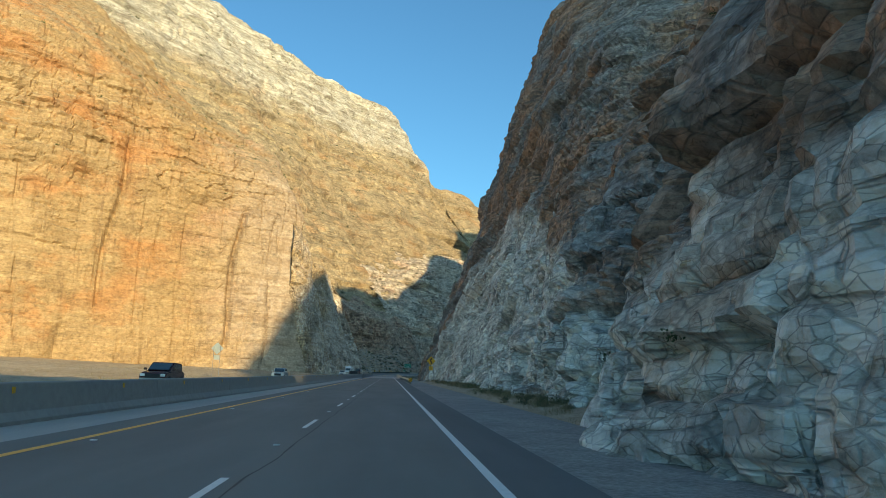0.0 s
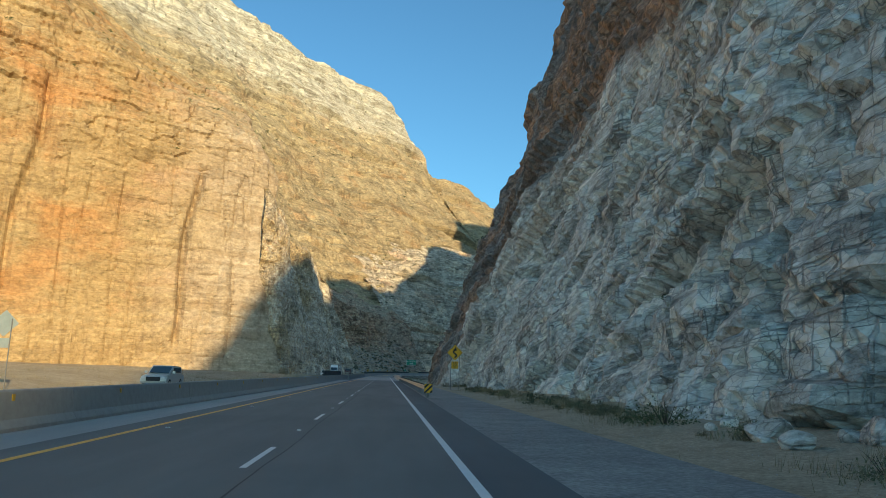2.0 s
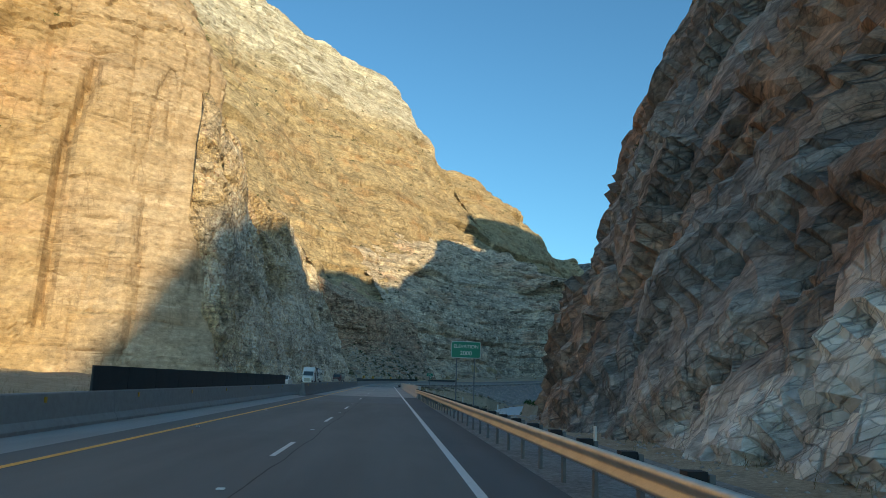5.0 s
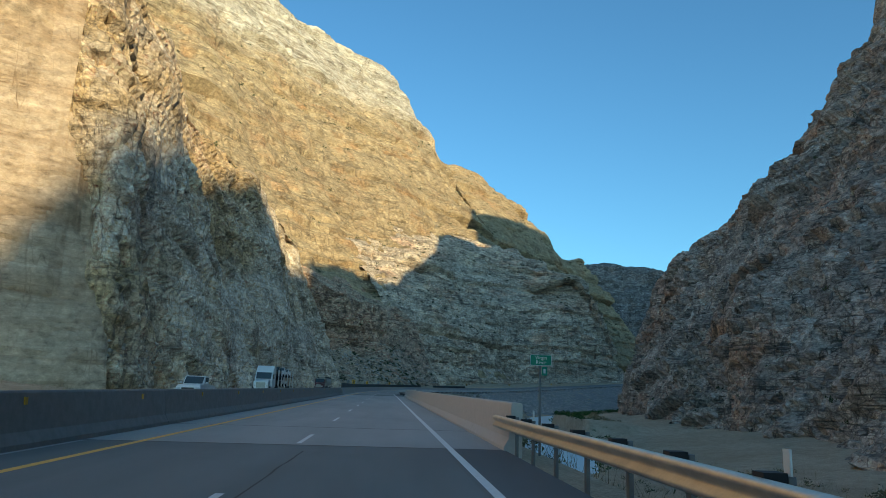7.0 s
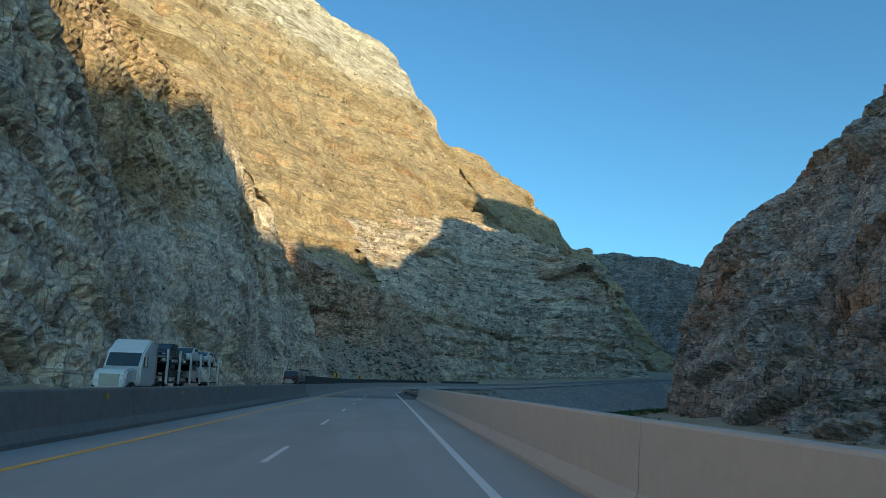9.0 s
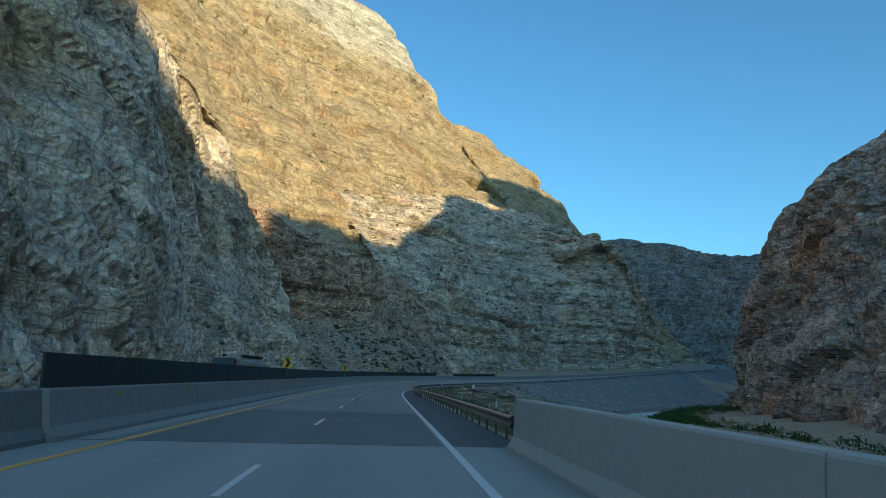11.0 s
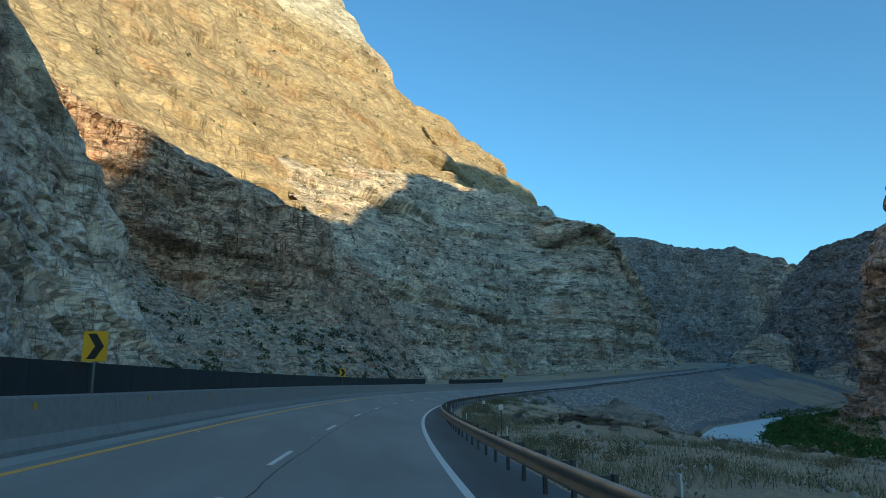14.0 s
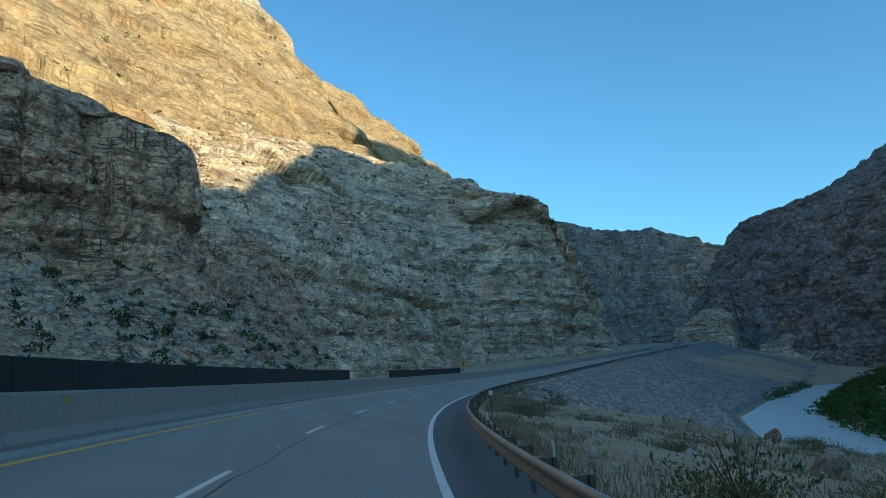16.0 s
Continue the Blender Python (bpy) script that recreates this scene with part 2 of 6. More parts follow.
        near_end = node(t, "ShaderNodeMath", operation='MULTIPLY_ADD')
        t.links.new(xyz.outputs[1], near_end.inputs[0])
        near_end.inputs[1].default_value, near_end.inputs[2].default_value = 0.36, -8.0
        low2 = node(t, "ShaderNodeMath", operation='MINIMUM')
        foot = node(t, "ShaderNodeMath", operation='MAXIMUM')
        t.links.new(near_end.outputs[0], foot.inputs[0])
        foot.inputs[1].default_value = 5.5
        t.links.new(low.outputs[0], low2.inputs[0])
        t.links.new(foot.outputs[0], low2.inputs[1])
        over = node(t, "ShaderNodeMath", operation='SUBTRACT')
        t.links.new(xyz.outputs[2], over.inputs[0])
        t.links.new(low2.outputs[0], over.inputs[1])
        wav = node(t, "ShaderNodeMath", operation='MULTIPLY_ADD')
        t.links.new(patch, wav.inputs[0])
        wav.inputs[1].default_value = 14.0
        t.links.new(over.outputs[0], wav.inputs[2])
        near = node(t, "ShaderNodeMapRange")
        t.links.new(wav.outputs[0], near.inputs[0])
        near.inputs[1].default_value, near.inputs[2].default_value = 6.0, 8.5
        brown = mixed(t, ramp(t, patch, [(0.44, (0, 0, 0)), (0.56, (1, 1, 1))]), (0.25, 0.235, 0.22), (0.36, 0.215, 0.14))
        brown = mixed(t, ramp(t, beds, [(0.4, (0, 0, 0)), (0.52, (0.6, 0.6, 0.6)), (0.55, (0, 0, 0)), (0.65, (0.5, 0.5, 0.5))]), brown, (0.17, 0.145, 0.125))
        col = mixed(t, near.outputs[0], col, brown)
    # jointed blocks at three sizes: each block has its own tone, with cracks between them painted dark like shaded
    # crevices
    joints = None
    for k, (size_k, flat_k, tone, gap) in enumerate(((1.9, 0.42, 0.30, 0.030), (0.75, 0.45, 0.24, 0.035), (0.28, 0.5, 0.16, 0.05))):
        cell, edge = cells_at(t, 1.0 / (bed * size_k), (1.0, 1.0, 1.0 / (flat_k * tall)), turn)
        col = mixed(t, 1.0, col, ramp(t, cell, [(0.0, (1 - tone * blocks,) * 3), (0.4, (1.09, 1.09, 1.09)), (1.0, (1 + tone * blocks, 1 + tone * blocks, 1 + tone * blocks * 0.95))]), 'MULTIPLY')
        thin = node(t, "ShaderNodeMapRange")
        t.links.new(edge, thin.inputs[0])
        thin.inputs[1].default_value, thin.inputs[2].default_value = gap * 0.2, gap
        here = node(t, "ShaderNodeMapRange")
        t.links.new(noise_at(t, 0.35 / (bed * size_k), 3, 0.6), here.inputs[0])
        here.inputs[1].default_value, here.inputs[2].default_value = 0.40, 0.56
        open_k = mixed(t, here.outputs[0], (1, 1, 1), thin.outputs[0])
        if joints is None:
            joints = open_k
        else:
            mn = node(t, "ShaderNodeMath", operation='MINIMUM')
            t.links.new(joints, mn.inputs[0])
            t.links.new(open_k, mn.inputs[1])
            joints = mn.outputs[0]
    col = mixed(t, mottle, col, ramp(t, fine, [(0.33, (0.04, 0.04, 0.04)), (0.46, (0.42, 0.42, 0.42)), (0.55, (0.58, 0.58, 0.58)), (0.68, (0.96, 0.96, 0.96))]), 'OVERLAY')
    gn = node(t, "ShaderNodeNewGeometry")     # loose dust and gravel lie on the flatter ledges
    nz = node(t, "ShaderNodeSeparateXYZ")
    t.links.new(gn.outputs["Normal"], nz.inputs[0])
    lie = node(t, "ShaderNodeMapRange")
    t.links.new(nz.outputs[2], lie.inputs[0])
    lie.inputs[1].default_value, lie.inputs[2].default_value, lie.inputs[4].default_value = 0.5, 0.85, dusty
    col = mixed(t, lie.outputs[0], col, mixed(t, ramp(t, fine, [(0.42, (0, 0, 0)), (0.58, (1, 1, 1))]), tuple(v * 0.6 for v in ledge), tuple(v * 1.35 for v in ledge)))
    # thin lines along the beds and upright, for painted crevice shade
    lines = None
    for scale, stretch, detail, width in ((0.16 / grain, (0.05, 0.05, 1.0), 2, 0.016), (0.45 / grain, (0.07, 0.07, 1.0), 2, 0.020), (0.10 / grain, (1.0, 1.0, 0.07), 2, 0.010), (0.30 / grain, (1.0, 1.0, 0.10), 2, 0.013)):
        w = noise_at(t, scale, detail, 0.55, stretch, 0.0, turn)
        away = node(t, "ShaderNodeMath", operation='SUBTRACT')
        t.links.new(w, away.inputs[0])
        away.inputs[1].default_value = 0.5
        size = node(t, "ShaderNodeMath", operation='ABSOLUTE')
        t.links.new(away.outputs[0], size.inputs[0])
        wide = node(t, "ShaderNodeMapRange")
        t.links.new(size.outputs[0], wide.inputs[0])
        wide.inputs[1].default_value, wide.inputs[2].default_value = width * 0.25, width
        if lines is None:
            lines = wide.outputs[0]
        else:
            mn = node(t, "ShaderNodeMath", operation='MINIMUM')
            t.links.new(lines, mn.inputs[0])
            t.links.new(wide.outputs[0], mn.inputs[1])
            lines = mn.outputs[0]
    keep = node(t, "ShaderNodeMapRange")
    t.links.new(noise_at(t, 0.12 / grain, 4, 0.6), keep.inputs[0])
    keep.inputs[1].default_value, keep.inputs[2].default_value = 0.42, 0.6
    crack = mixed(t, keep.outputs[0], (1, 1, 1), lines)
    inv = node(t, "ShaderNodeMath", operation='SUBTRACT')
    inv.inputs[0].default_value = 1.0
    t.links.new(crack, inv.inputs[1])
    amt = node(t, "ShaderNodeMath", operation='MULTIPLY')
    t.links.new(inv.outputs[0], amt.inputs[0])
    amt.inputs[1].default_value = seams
    # the shade inside seams and joints is put into the base colour here
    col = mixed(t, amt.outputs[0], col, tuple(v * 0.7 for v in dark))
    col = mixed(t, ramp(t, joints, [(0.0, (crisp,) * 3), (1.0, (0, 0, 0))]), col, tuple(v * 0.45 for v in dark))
    t.links.new(col, b.inputs["Base Color"])
    b.inputs["Roughness"].default_value = 0.92
    b.inputs["Specular IOR Level"].default_value = 0.2
    n0 = bumped(t, b, joints, crisp, bed * 0.10)
    n1 = bumped(t, b, crack, seams, grain * 0.8, n0)
    bumped(t, b, fine, 0.55, grain * 0.4, n1)
    return m


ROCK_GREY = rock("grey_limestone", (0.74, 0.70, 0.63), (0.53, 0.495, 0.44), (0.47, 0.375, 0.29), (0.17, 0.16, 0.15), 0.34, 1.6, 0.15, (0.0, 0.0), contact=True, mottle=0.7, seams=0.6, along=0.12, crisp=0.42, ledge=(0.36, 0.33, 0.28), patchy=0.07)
# tan of the sunlit wall; its shaded grey-brown is painted in near the corner
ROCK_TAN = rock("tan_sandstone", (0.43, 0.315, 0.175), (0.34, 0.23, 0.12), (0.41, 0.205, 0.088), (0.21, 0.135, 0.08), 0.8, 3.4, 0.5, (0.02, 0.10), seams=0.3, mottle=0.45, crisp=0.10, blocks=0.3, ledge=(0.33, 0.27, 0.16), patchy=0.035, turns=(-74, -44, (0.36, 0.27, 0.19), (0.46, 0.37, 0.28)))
# same wall beside the road: sunlit tan high up, shade painted as grey
ROCK_SHADE = rock("shaded_wall_rock", (0.46, 0.35, 0.215), (0.37, 0.27, 0.16), (0.44, 0.26, 0.15), (0.17, 0.15, 0.135), 0.5, 2.4, 0.35, (0.0, 0.45), patchy=0.05, turns=(-40, -29, (0.47, 0.41, 0.345), (0.63, 0.56, 0.48)), crisp=0.35, blocks=0.7, tall=4.0, seams=0.5)
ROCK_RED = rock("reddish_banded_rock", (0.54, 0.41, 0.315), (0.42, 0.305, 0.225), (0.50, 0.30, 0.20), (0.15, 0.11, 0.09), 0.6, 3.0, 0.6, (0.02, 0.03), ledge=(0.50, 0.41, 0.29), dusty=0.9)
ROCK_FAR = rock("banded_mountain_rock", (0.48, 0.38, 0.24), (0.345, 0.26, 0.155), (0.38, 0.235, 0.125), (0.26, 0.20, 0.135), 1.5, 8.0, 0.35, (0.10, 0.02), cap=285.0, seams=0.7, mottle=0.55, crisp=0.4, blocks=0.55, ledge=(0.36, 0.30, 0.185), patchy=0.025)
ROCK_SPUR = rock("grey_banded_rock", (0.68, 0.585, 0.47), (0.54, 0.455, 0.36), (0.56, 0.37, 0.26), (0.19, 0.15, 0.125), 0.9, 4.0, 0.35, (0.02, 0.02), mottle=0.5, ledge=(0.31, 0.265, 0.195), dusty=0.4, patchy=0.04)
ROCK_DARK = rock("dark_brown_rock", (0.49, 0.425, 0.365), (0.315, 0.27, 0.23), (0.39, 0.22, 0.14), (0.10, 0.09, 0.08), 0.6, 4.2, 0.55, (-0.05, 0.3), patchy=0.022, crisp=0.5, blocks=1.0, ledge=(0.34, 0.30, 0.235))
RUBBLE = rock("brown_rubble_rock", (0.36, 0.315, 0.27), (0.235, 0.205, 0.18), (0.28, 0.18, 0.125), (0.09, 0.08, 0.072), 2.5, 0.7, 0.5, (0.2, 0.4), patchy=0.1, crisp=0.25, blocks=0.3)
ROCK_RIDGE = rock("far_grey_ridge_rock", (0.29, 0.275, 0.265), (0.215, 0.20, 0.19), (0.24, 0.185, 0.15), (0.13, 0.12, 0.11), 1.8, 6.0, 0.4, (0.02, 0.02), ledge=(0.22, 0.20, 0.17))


def asphalt(name, base, worn):
    m, t, b = shader(name)
    fine = noise_at(t, 60, 4, 0.7)
    stain = noise_at(t, 0.5, 6, 0.6, (1, 0.12, 1))
    patch = noise_at(t, 0.12, 5, 0.6)
    col = mixed(t, ramp(t, stain, [(0.35, (0, 0, 0)), (0.68, (1, 1, 1))]), base, worn)
    col = mixed(t, ramp(t, patch, [(0.5, (0, 0, 0)), (0.8, (0.6, 0.6, 0.6))]), col, tuple(v * 0.8 for v in base))
    col = mixed(t, 0.45, col, ramp(t, fine, [(0.3, (0.3, 0.3, 0.3)), (0.7, (0.72, 0.72, 0.72))]), 'OVERLAY')
    t.links.new(col, b.inputs["Base Color"])
    b.inputs["Roughness"].default_value = 0.85
    b.inputs["Specular IOR Level"].default_value = 0.3
    bumped(t, b, fine, 0.4, 0.004)
    return m


ASPHALT = asphalt("asphalt", (0.26, 0.262, 0.25), (0.32, 0.325, 0.31))
ASPHALT_OLD = asphalt("older_dark_asphalt", (0.165, 0.165, 0.158), (0.21, 0.21, 0.20))
ASPHALT_DARK = asphalt("dark_shoulder_asphalt", (0.11, 0.122, 0.126), (0.145, 0.158, 0.162))
ASPHALT_MID = asphalt("patched_asphalt", (0.17, 0.182, 0.182), (0.215, 0.228, 0.226))
DECK = asphalt("worn_concrete_deck", (0.35, 0.343, 0.325), (0.43, 0.42, 0.40))
GUTTER = asphalt("concrete_gutter", (0.36, 0.345, 0.325), (0.46, 0.44, 0.41))
WHITE_LINE = plain("white_road_paint", (0.80, 0.80, 0.78), 0.6, 0, 0.18, 6)
YELLOW_LINE = plain("yellow_road_paint", (0.98, 0.50, 0.10), 0.6, 0, 0.12, 5)
CONCRETE = plain("cast_concrete", (0.36, 0.36, 0.35), 0.85, 0, 0.2, 4.0, 0.004)
CONCRETE_DARK = plain("stained_concrete", (0.26, 0.26, 0.255), 0.85, 0, 0.25, 4.0, 0.004)
CONCRETE_WARM = plain("pinkish_concrete", (0.55, 0.505, 0.455), 0.85, 0, 0.12, 5.0, 0.004)
SCREEN = plain("dark_screen_panel", (0.035, 0.036, 0.038), 0.7, 0, 0.3, 1.5)
STEEL = plain("galvanised_steel", (0.66, 0.60, 0.50), 0.45, 0.75, 0.25, 2.5)
STEEL_DARK = plain("weathered_steel", (0.38, 0.335, 0.28), 0.5, 0.6, 0.3, 2.5)
POST = plain("grey_post_steel", (0.22, 0.22, 0.22), 0.6, 0.3, 0.3, 3)
POST_DARK = plain("brown_post_steel", (0.10, 0.09, 0.085), 0.6, 0.3, 0.3, 3)
PALE_BACK = plain("bare_sign_metal", (0.42, 0.45, 0.42), 0.45, 0.5, 0.2, 2)
POST_PALE = plain("pale_steel", (0.42, 0.40, 0.36), 0.5, 0.5, 0.25, 3)
TAR = plain("black_sealant", (0.02, 0.02, 0.021), 0.6, 0, 0.3, 3)
PAINT_WHITE = plain("white_car_paint", (0.75, 0.76, 0.76), 0.3, 0, 0.08, 2)
PAINT_SILVER = plain("silver_car_paint", (0.60, 0.60, 0.57), 0.3, 0.3, 0.08, 2)
PAINT_DARK = plain("dark_wine_paint", (0.05, 0.02, 0.025), 0.25, 0, 0.1, 2)
PAINT_WINE = plain("wine_red_paint", (0.10, 0.012, 0.02), 0.3, 0, 0.1, 2)
PAINT_BLACK = plain("black_car_paint", (0.015, 0.016, 0.018), 0.25, 0, 0.1, 2)
CAR_GLASS = plain("tinted_glass", (0.05, 0.07, 0.08), 0.08, 0, 0.05, 2)
LAMP_GLASS = plain("headlight_glass", (0.75, 0.77, 0.78), 0.1, 0.2, 0.05, 2)
RUBBER = plain("tyre_rubber", (0.02, 0.02, 0.02), 0.85, 0, 0.2, 6)
STONE = plain("pale_stone", (0.52, 0.49, 0.44), 0.9, 0, 0.45, 1.1, 0.01)
BLOCK = plain("black_block", (0.02, 0.02, 0.022), 0.7, 0, 0.3, 3)
SIGN_YELLOW = plain("sign_yellow", (0.80, 0.42, 0.01), 0.45, 0, 0.06, 2)
SIGN_BLACK = plain("sign_black", (0.012, 0.012, 0.012), 0.5, 0, 0.1, 2)
SIGN_GREEN = plain("sign_green", (0.005, 0.22, 0.13), 0.45, 0, 0.12, 2)
SIGN_WHITE = plain("sign_white", (0.72, 0.74, 0.72), 0.5, 0, 0.1, 2)
REFLECTOR = plain("amber_reflector", (0.70, 0.40, 0.02), 0.35, 0, 0.15, 8)


def earth(name, low, high, deep):
    m, t, b = shader(name)
    big = noise_at(t, 0.06, 6, 0.65)
    mid = noise_at(t, 0.7, 6, 0.7)
    peb = noise_at(t, 9, 5, 0.75)
    col = mixed(t, ramp(t, big, [(0.35, (0, 0, 0)), (0.65, (1, 1, 1))]), low, high)
    col = mixed(t, ramp(t, mid, [(0.45, (0, 0, 0)), (0.7, (0.8, 0.8, 0.8))]), col, deep)
    col = mixed(t, 0.6, col, ramp(t, peb, [(0.3, (0.2, 0.2, 0.2)), (0.7, (0.85, 0.85, 0.85))]), 'OVERLAY')
    t.links.new(col, b.inputs["Base Color"])
    b.inputs["Roughness"].default_value = 0.95
    b.inputs["Specular IOR Level"].default_value = 0.15
    n1 = bumped(t, b, mid, 0.5, 0.15)
    bumped(t, b, peb, 0.8, 0.04, n1)
    return m


EARTH = earth("gravelly_earth", (0.37, 0.295, 0.205), (0.48, 0.395, 0.285), (0.28, 0.225, 0.155))
PULLOUT = earth("dusty_grey_gravel", (0.25, 0.25, 0.24), (0.34, 0.335, 0.315), (0.19, 0.19, 0.183))
GRAVEL = earth("grey_gravel", (0.22, 0.22, 0.212), (0.30, 0.293, 0.28), (0.165, 0.165, 0.162))


def water(name):
    m, t, b = shader(name)
    # pale base colour stands in for the sky reflected by the ripples
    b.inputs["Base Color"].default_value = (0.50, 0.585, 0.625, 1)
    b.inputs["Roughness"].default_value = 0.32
    w = noise_at(t, 0.5, 4, 0.6, (1, 0.6, 1), 1.5)
    w2 = noise_at(t, 2.2, 3, 0.6, (1, 1, 1), 0.8)
    n1 = bumped(t, b, w, 0.6, 0.25)
    bumped(t, b, w2, 0.5, 0.08, n1)
    return m


WATER = water("river_water")


def leafy(name, a, c):
    m, t, b = shader(name)
    r = node(t, "ShaderNodeNewGeometry")
    col = mixed(t, r.outputs["Random Per Island"], a, c)
    o = node(t, "ShaderNodeObjectInfo")
    hv = node(t, "ShaderNodeHueSaturation")
    v = node(t, "ShaderNodeMapRange")
    t.links.new(o.outputs["Random"], v.inputs[0])
    v.inputs[3].default_value, v.inputs[4].default_value = 0.75, 1.25
    t.links.new(v.outputs[0], hv.inputs["Value"])
    t.links.new(col, hv.inputs["Color"])
    t.links.new(hv.outputs[0], b.inputs["Base Color"])
    b.inputs["Roughness"].default_value = 0.8
    b.inputs["Specular IOR Level"].default_value = 0.2
    return m


LEAF_GREEN = leafy("dusty_green_leaves", (0.07, 0.095, 0.04), (0.15, 0.165, 0.075))
LEAF_LUSH = leafy("lush_green_leaves", (0.03, 0.075, 0.02), (0.07, 0.13, 0.035))
LEAF_DRY = leafy("dry_straw_leaves", (0.18, 0.15, 0.085), (0.30, 0.25, 0.145))
LEAF_DARK = leafy("dark_scrub_leaves", (0.035, 0.05, 0.02), (0.085, 0.10, 0.048))
LEAF_SAGE = leafy("grey_sage_leaves", (0.10, 0.105, 0.06), (0.19, 0.185, 0.11))
BARK = plain("bark", (0.09, 0.07, 0.05), 0.9, 0, 0.4, 8)

# ---- the road's line: straight, a long right-hand bend with rising curvature, then away to the left ----
X0 = -2.01
LINE_S = np.arange(-300.0, 1100.0, 0.5)
LINE_K = np.interp(LINE_S, (305, 335, 365, 395, 425, 460, 500, 550, 610, 680, 760, 800, 830), (0, 0.17, 1.55, 1.96, 3.1, 3.88, 3.14, 1.83, 1.2, 0.84, 0.68, 0.5, -3.8)) * 1e-3
LINE_H = np.cumsum(LINE_K) * 0.5
LINE_X = X0 + np.cumsum(np.sin(LINE_H)) * 0.5
LINE_Y = -300.0 + np.cumsum(np.cos(LINE_H)) * 0.5


def eased(s, at, values):
    """Values joined by soft steps: knots blurred over 20 m."""
    return sum(np.interp(s + k, at, values) for k in (-9, -6, -3, 0, 3, 6, 9)) / 7


def grade(s):
    return eased(s, (305, 345, 385, 425, 465, 510, 560, 620, 700, 780, 850, 1100), (0, -0.08, -0.18, -0.17, -0.03, 0.18, 0.8, 2.41, 5.43, 9.03, 12.3, 22.0))


def bank(s):
    return eased(s, (305, 345, 385, 425, 480, 560, 640, 720), (0, 0.018, 0.054, 0.1, 0.115, 0.1, 0.06, 0.03))


def road_at(s, d, up=0.0):
    """World points for distance s along the lane line, d metres to its right, up metres above the pavement."""
    s, d, up = np.broadcast_arrays(np.asarray(s, float), np.asarray(d, float), np.asarray(up, float))
    h = np.interp(s, LINE_S, LINE_H)
    cx, cy = np.interp(s, LINE_S, LINE_X), np.interp(s, LINE_S, LINE_Y)
    z = grade(s) - bank(s) * np.maximum(d, -5.6) + up
    return np.stack([cx + d * np.cos(h), cy - d * np.sin(h), z], -1), h


def road_sd(x, y):
    """The inverse for plan points: s and d, by walking to the foot of the perpendicular."""
    x, y = np.asarray(x, float), np.asarray(y, float)
    s = np.clip(np.where(y < 340, y, 340 + (y - 340) * 1.15), -290, 1090)
    for _ in range(14):
        h = np.interp(s, LINE_S, LINE_H)
        ex, ey = x - np.interp(s, LINE_S, LINE_X), y - np.interp(s, LINE_S, LINE_Y)
        s = np.clip(s + 0.7 * (ex * np.sin(h) + ey * np.cos(h)), -290, 1090)
    h = np.interp(s, LINE_S, LINE_H)
    ex, ey = x - np.interp(s, LINE_S, LINE_X), y - np.interp(s, LINE_S, LINE_Y)
    return s, ex * np.cos(h) - ey * np.sin(h)


def ribbon(name, s0, s1, d0, d1, mat, up=0.0, step=2.0, cols=2):
    n = max(2, int((s1 - s0) / step) + 1)
    S, D = np.meshgrid(np.linspace(s0, s1, n), np.linspace(d0, d1, cols), indexing="ij")
    return grid_mesh(name, road_at(S, D, up)[0], mat, flip=True)


def sweep_profile(name, s0, s1, outline, d, mat, step=2.0, lift=0.0):
    """A closed (d, z) outline carried along the road."""
    n = max(2, int((s1 - s0) / step) + 1)
    S = np.linspace(s0, s1, n)[:, None]
    o = np.array(outline + outline[:1])
    d = d(S) if callable(d) else d
    P = road_at(S, d + o[None, :, 0], o[None, :, 1] + lift)[0]
    me = grid_mesh(name, P, mat, flip=True)
    bm = bmesh.new()
    bm.from_mesh(me)
    bmesh.ops.remove_doubles(bm, verts=bm.verts, dist=1e-4)
    bmesh.ops.holes_fill(bm, edges=[e for e in bm.edges if e.is_boundary], sides=0)
    bmesh.ops.recalc_face_normals(bm, faces=bm.faces)
    for f in bm.faces:
        f.smooth = False
    bm.to_mesh(me)
    bm.free()
    return me


def stand(s, d, up=0.0):
    """A pose on the road, its y axis along the travel."""
    p, h = road_at(s, d, up)
    return pose(*p, 0, 0, -math.degrees(float(h)))

# ---- cliffs ----
def carried(values, u, at):
    """Catmull-Rom through station values."""
    at = np.asarray(at)
    k = np.clip(np.searchsorted(at, u, side="right") - 1, 0, len(at) - 2)
    v = np.asarray(values, float)
    t = ((u - at[k]) / (at[k + 1] - at[k]))
    t = t.reshape(t.shape + (1,) * (v.ndim - 1))
    p0, p1, p2, p3 = v[np.maximum(k - 1, 0)], v[k], v[k + 1], v[np.minimum(k + 2, len(at) - 1)]
    m1, m2 = (p2 - p0) / 2 * 0.8, (p3 - p1) / 2 * 0.8
    return (2 * t**3 - 3 * t**2 + 1) * p1 + (t**3 - 2 * t**2 + t) * m1 + (-2 * t**3 + 3 * t**2) * p2 + (t**3 - t**2) * m2


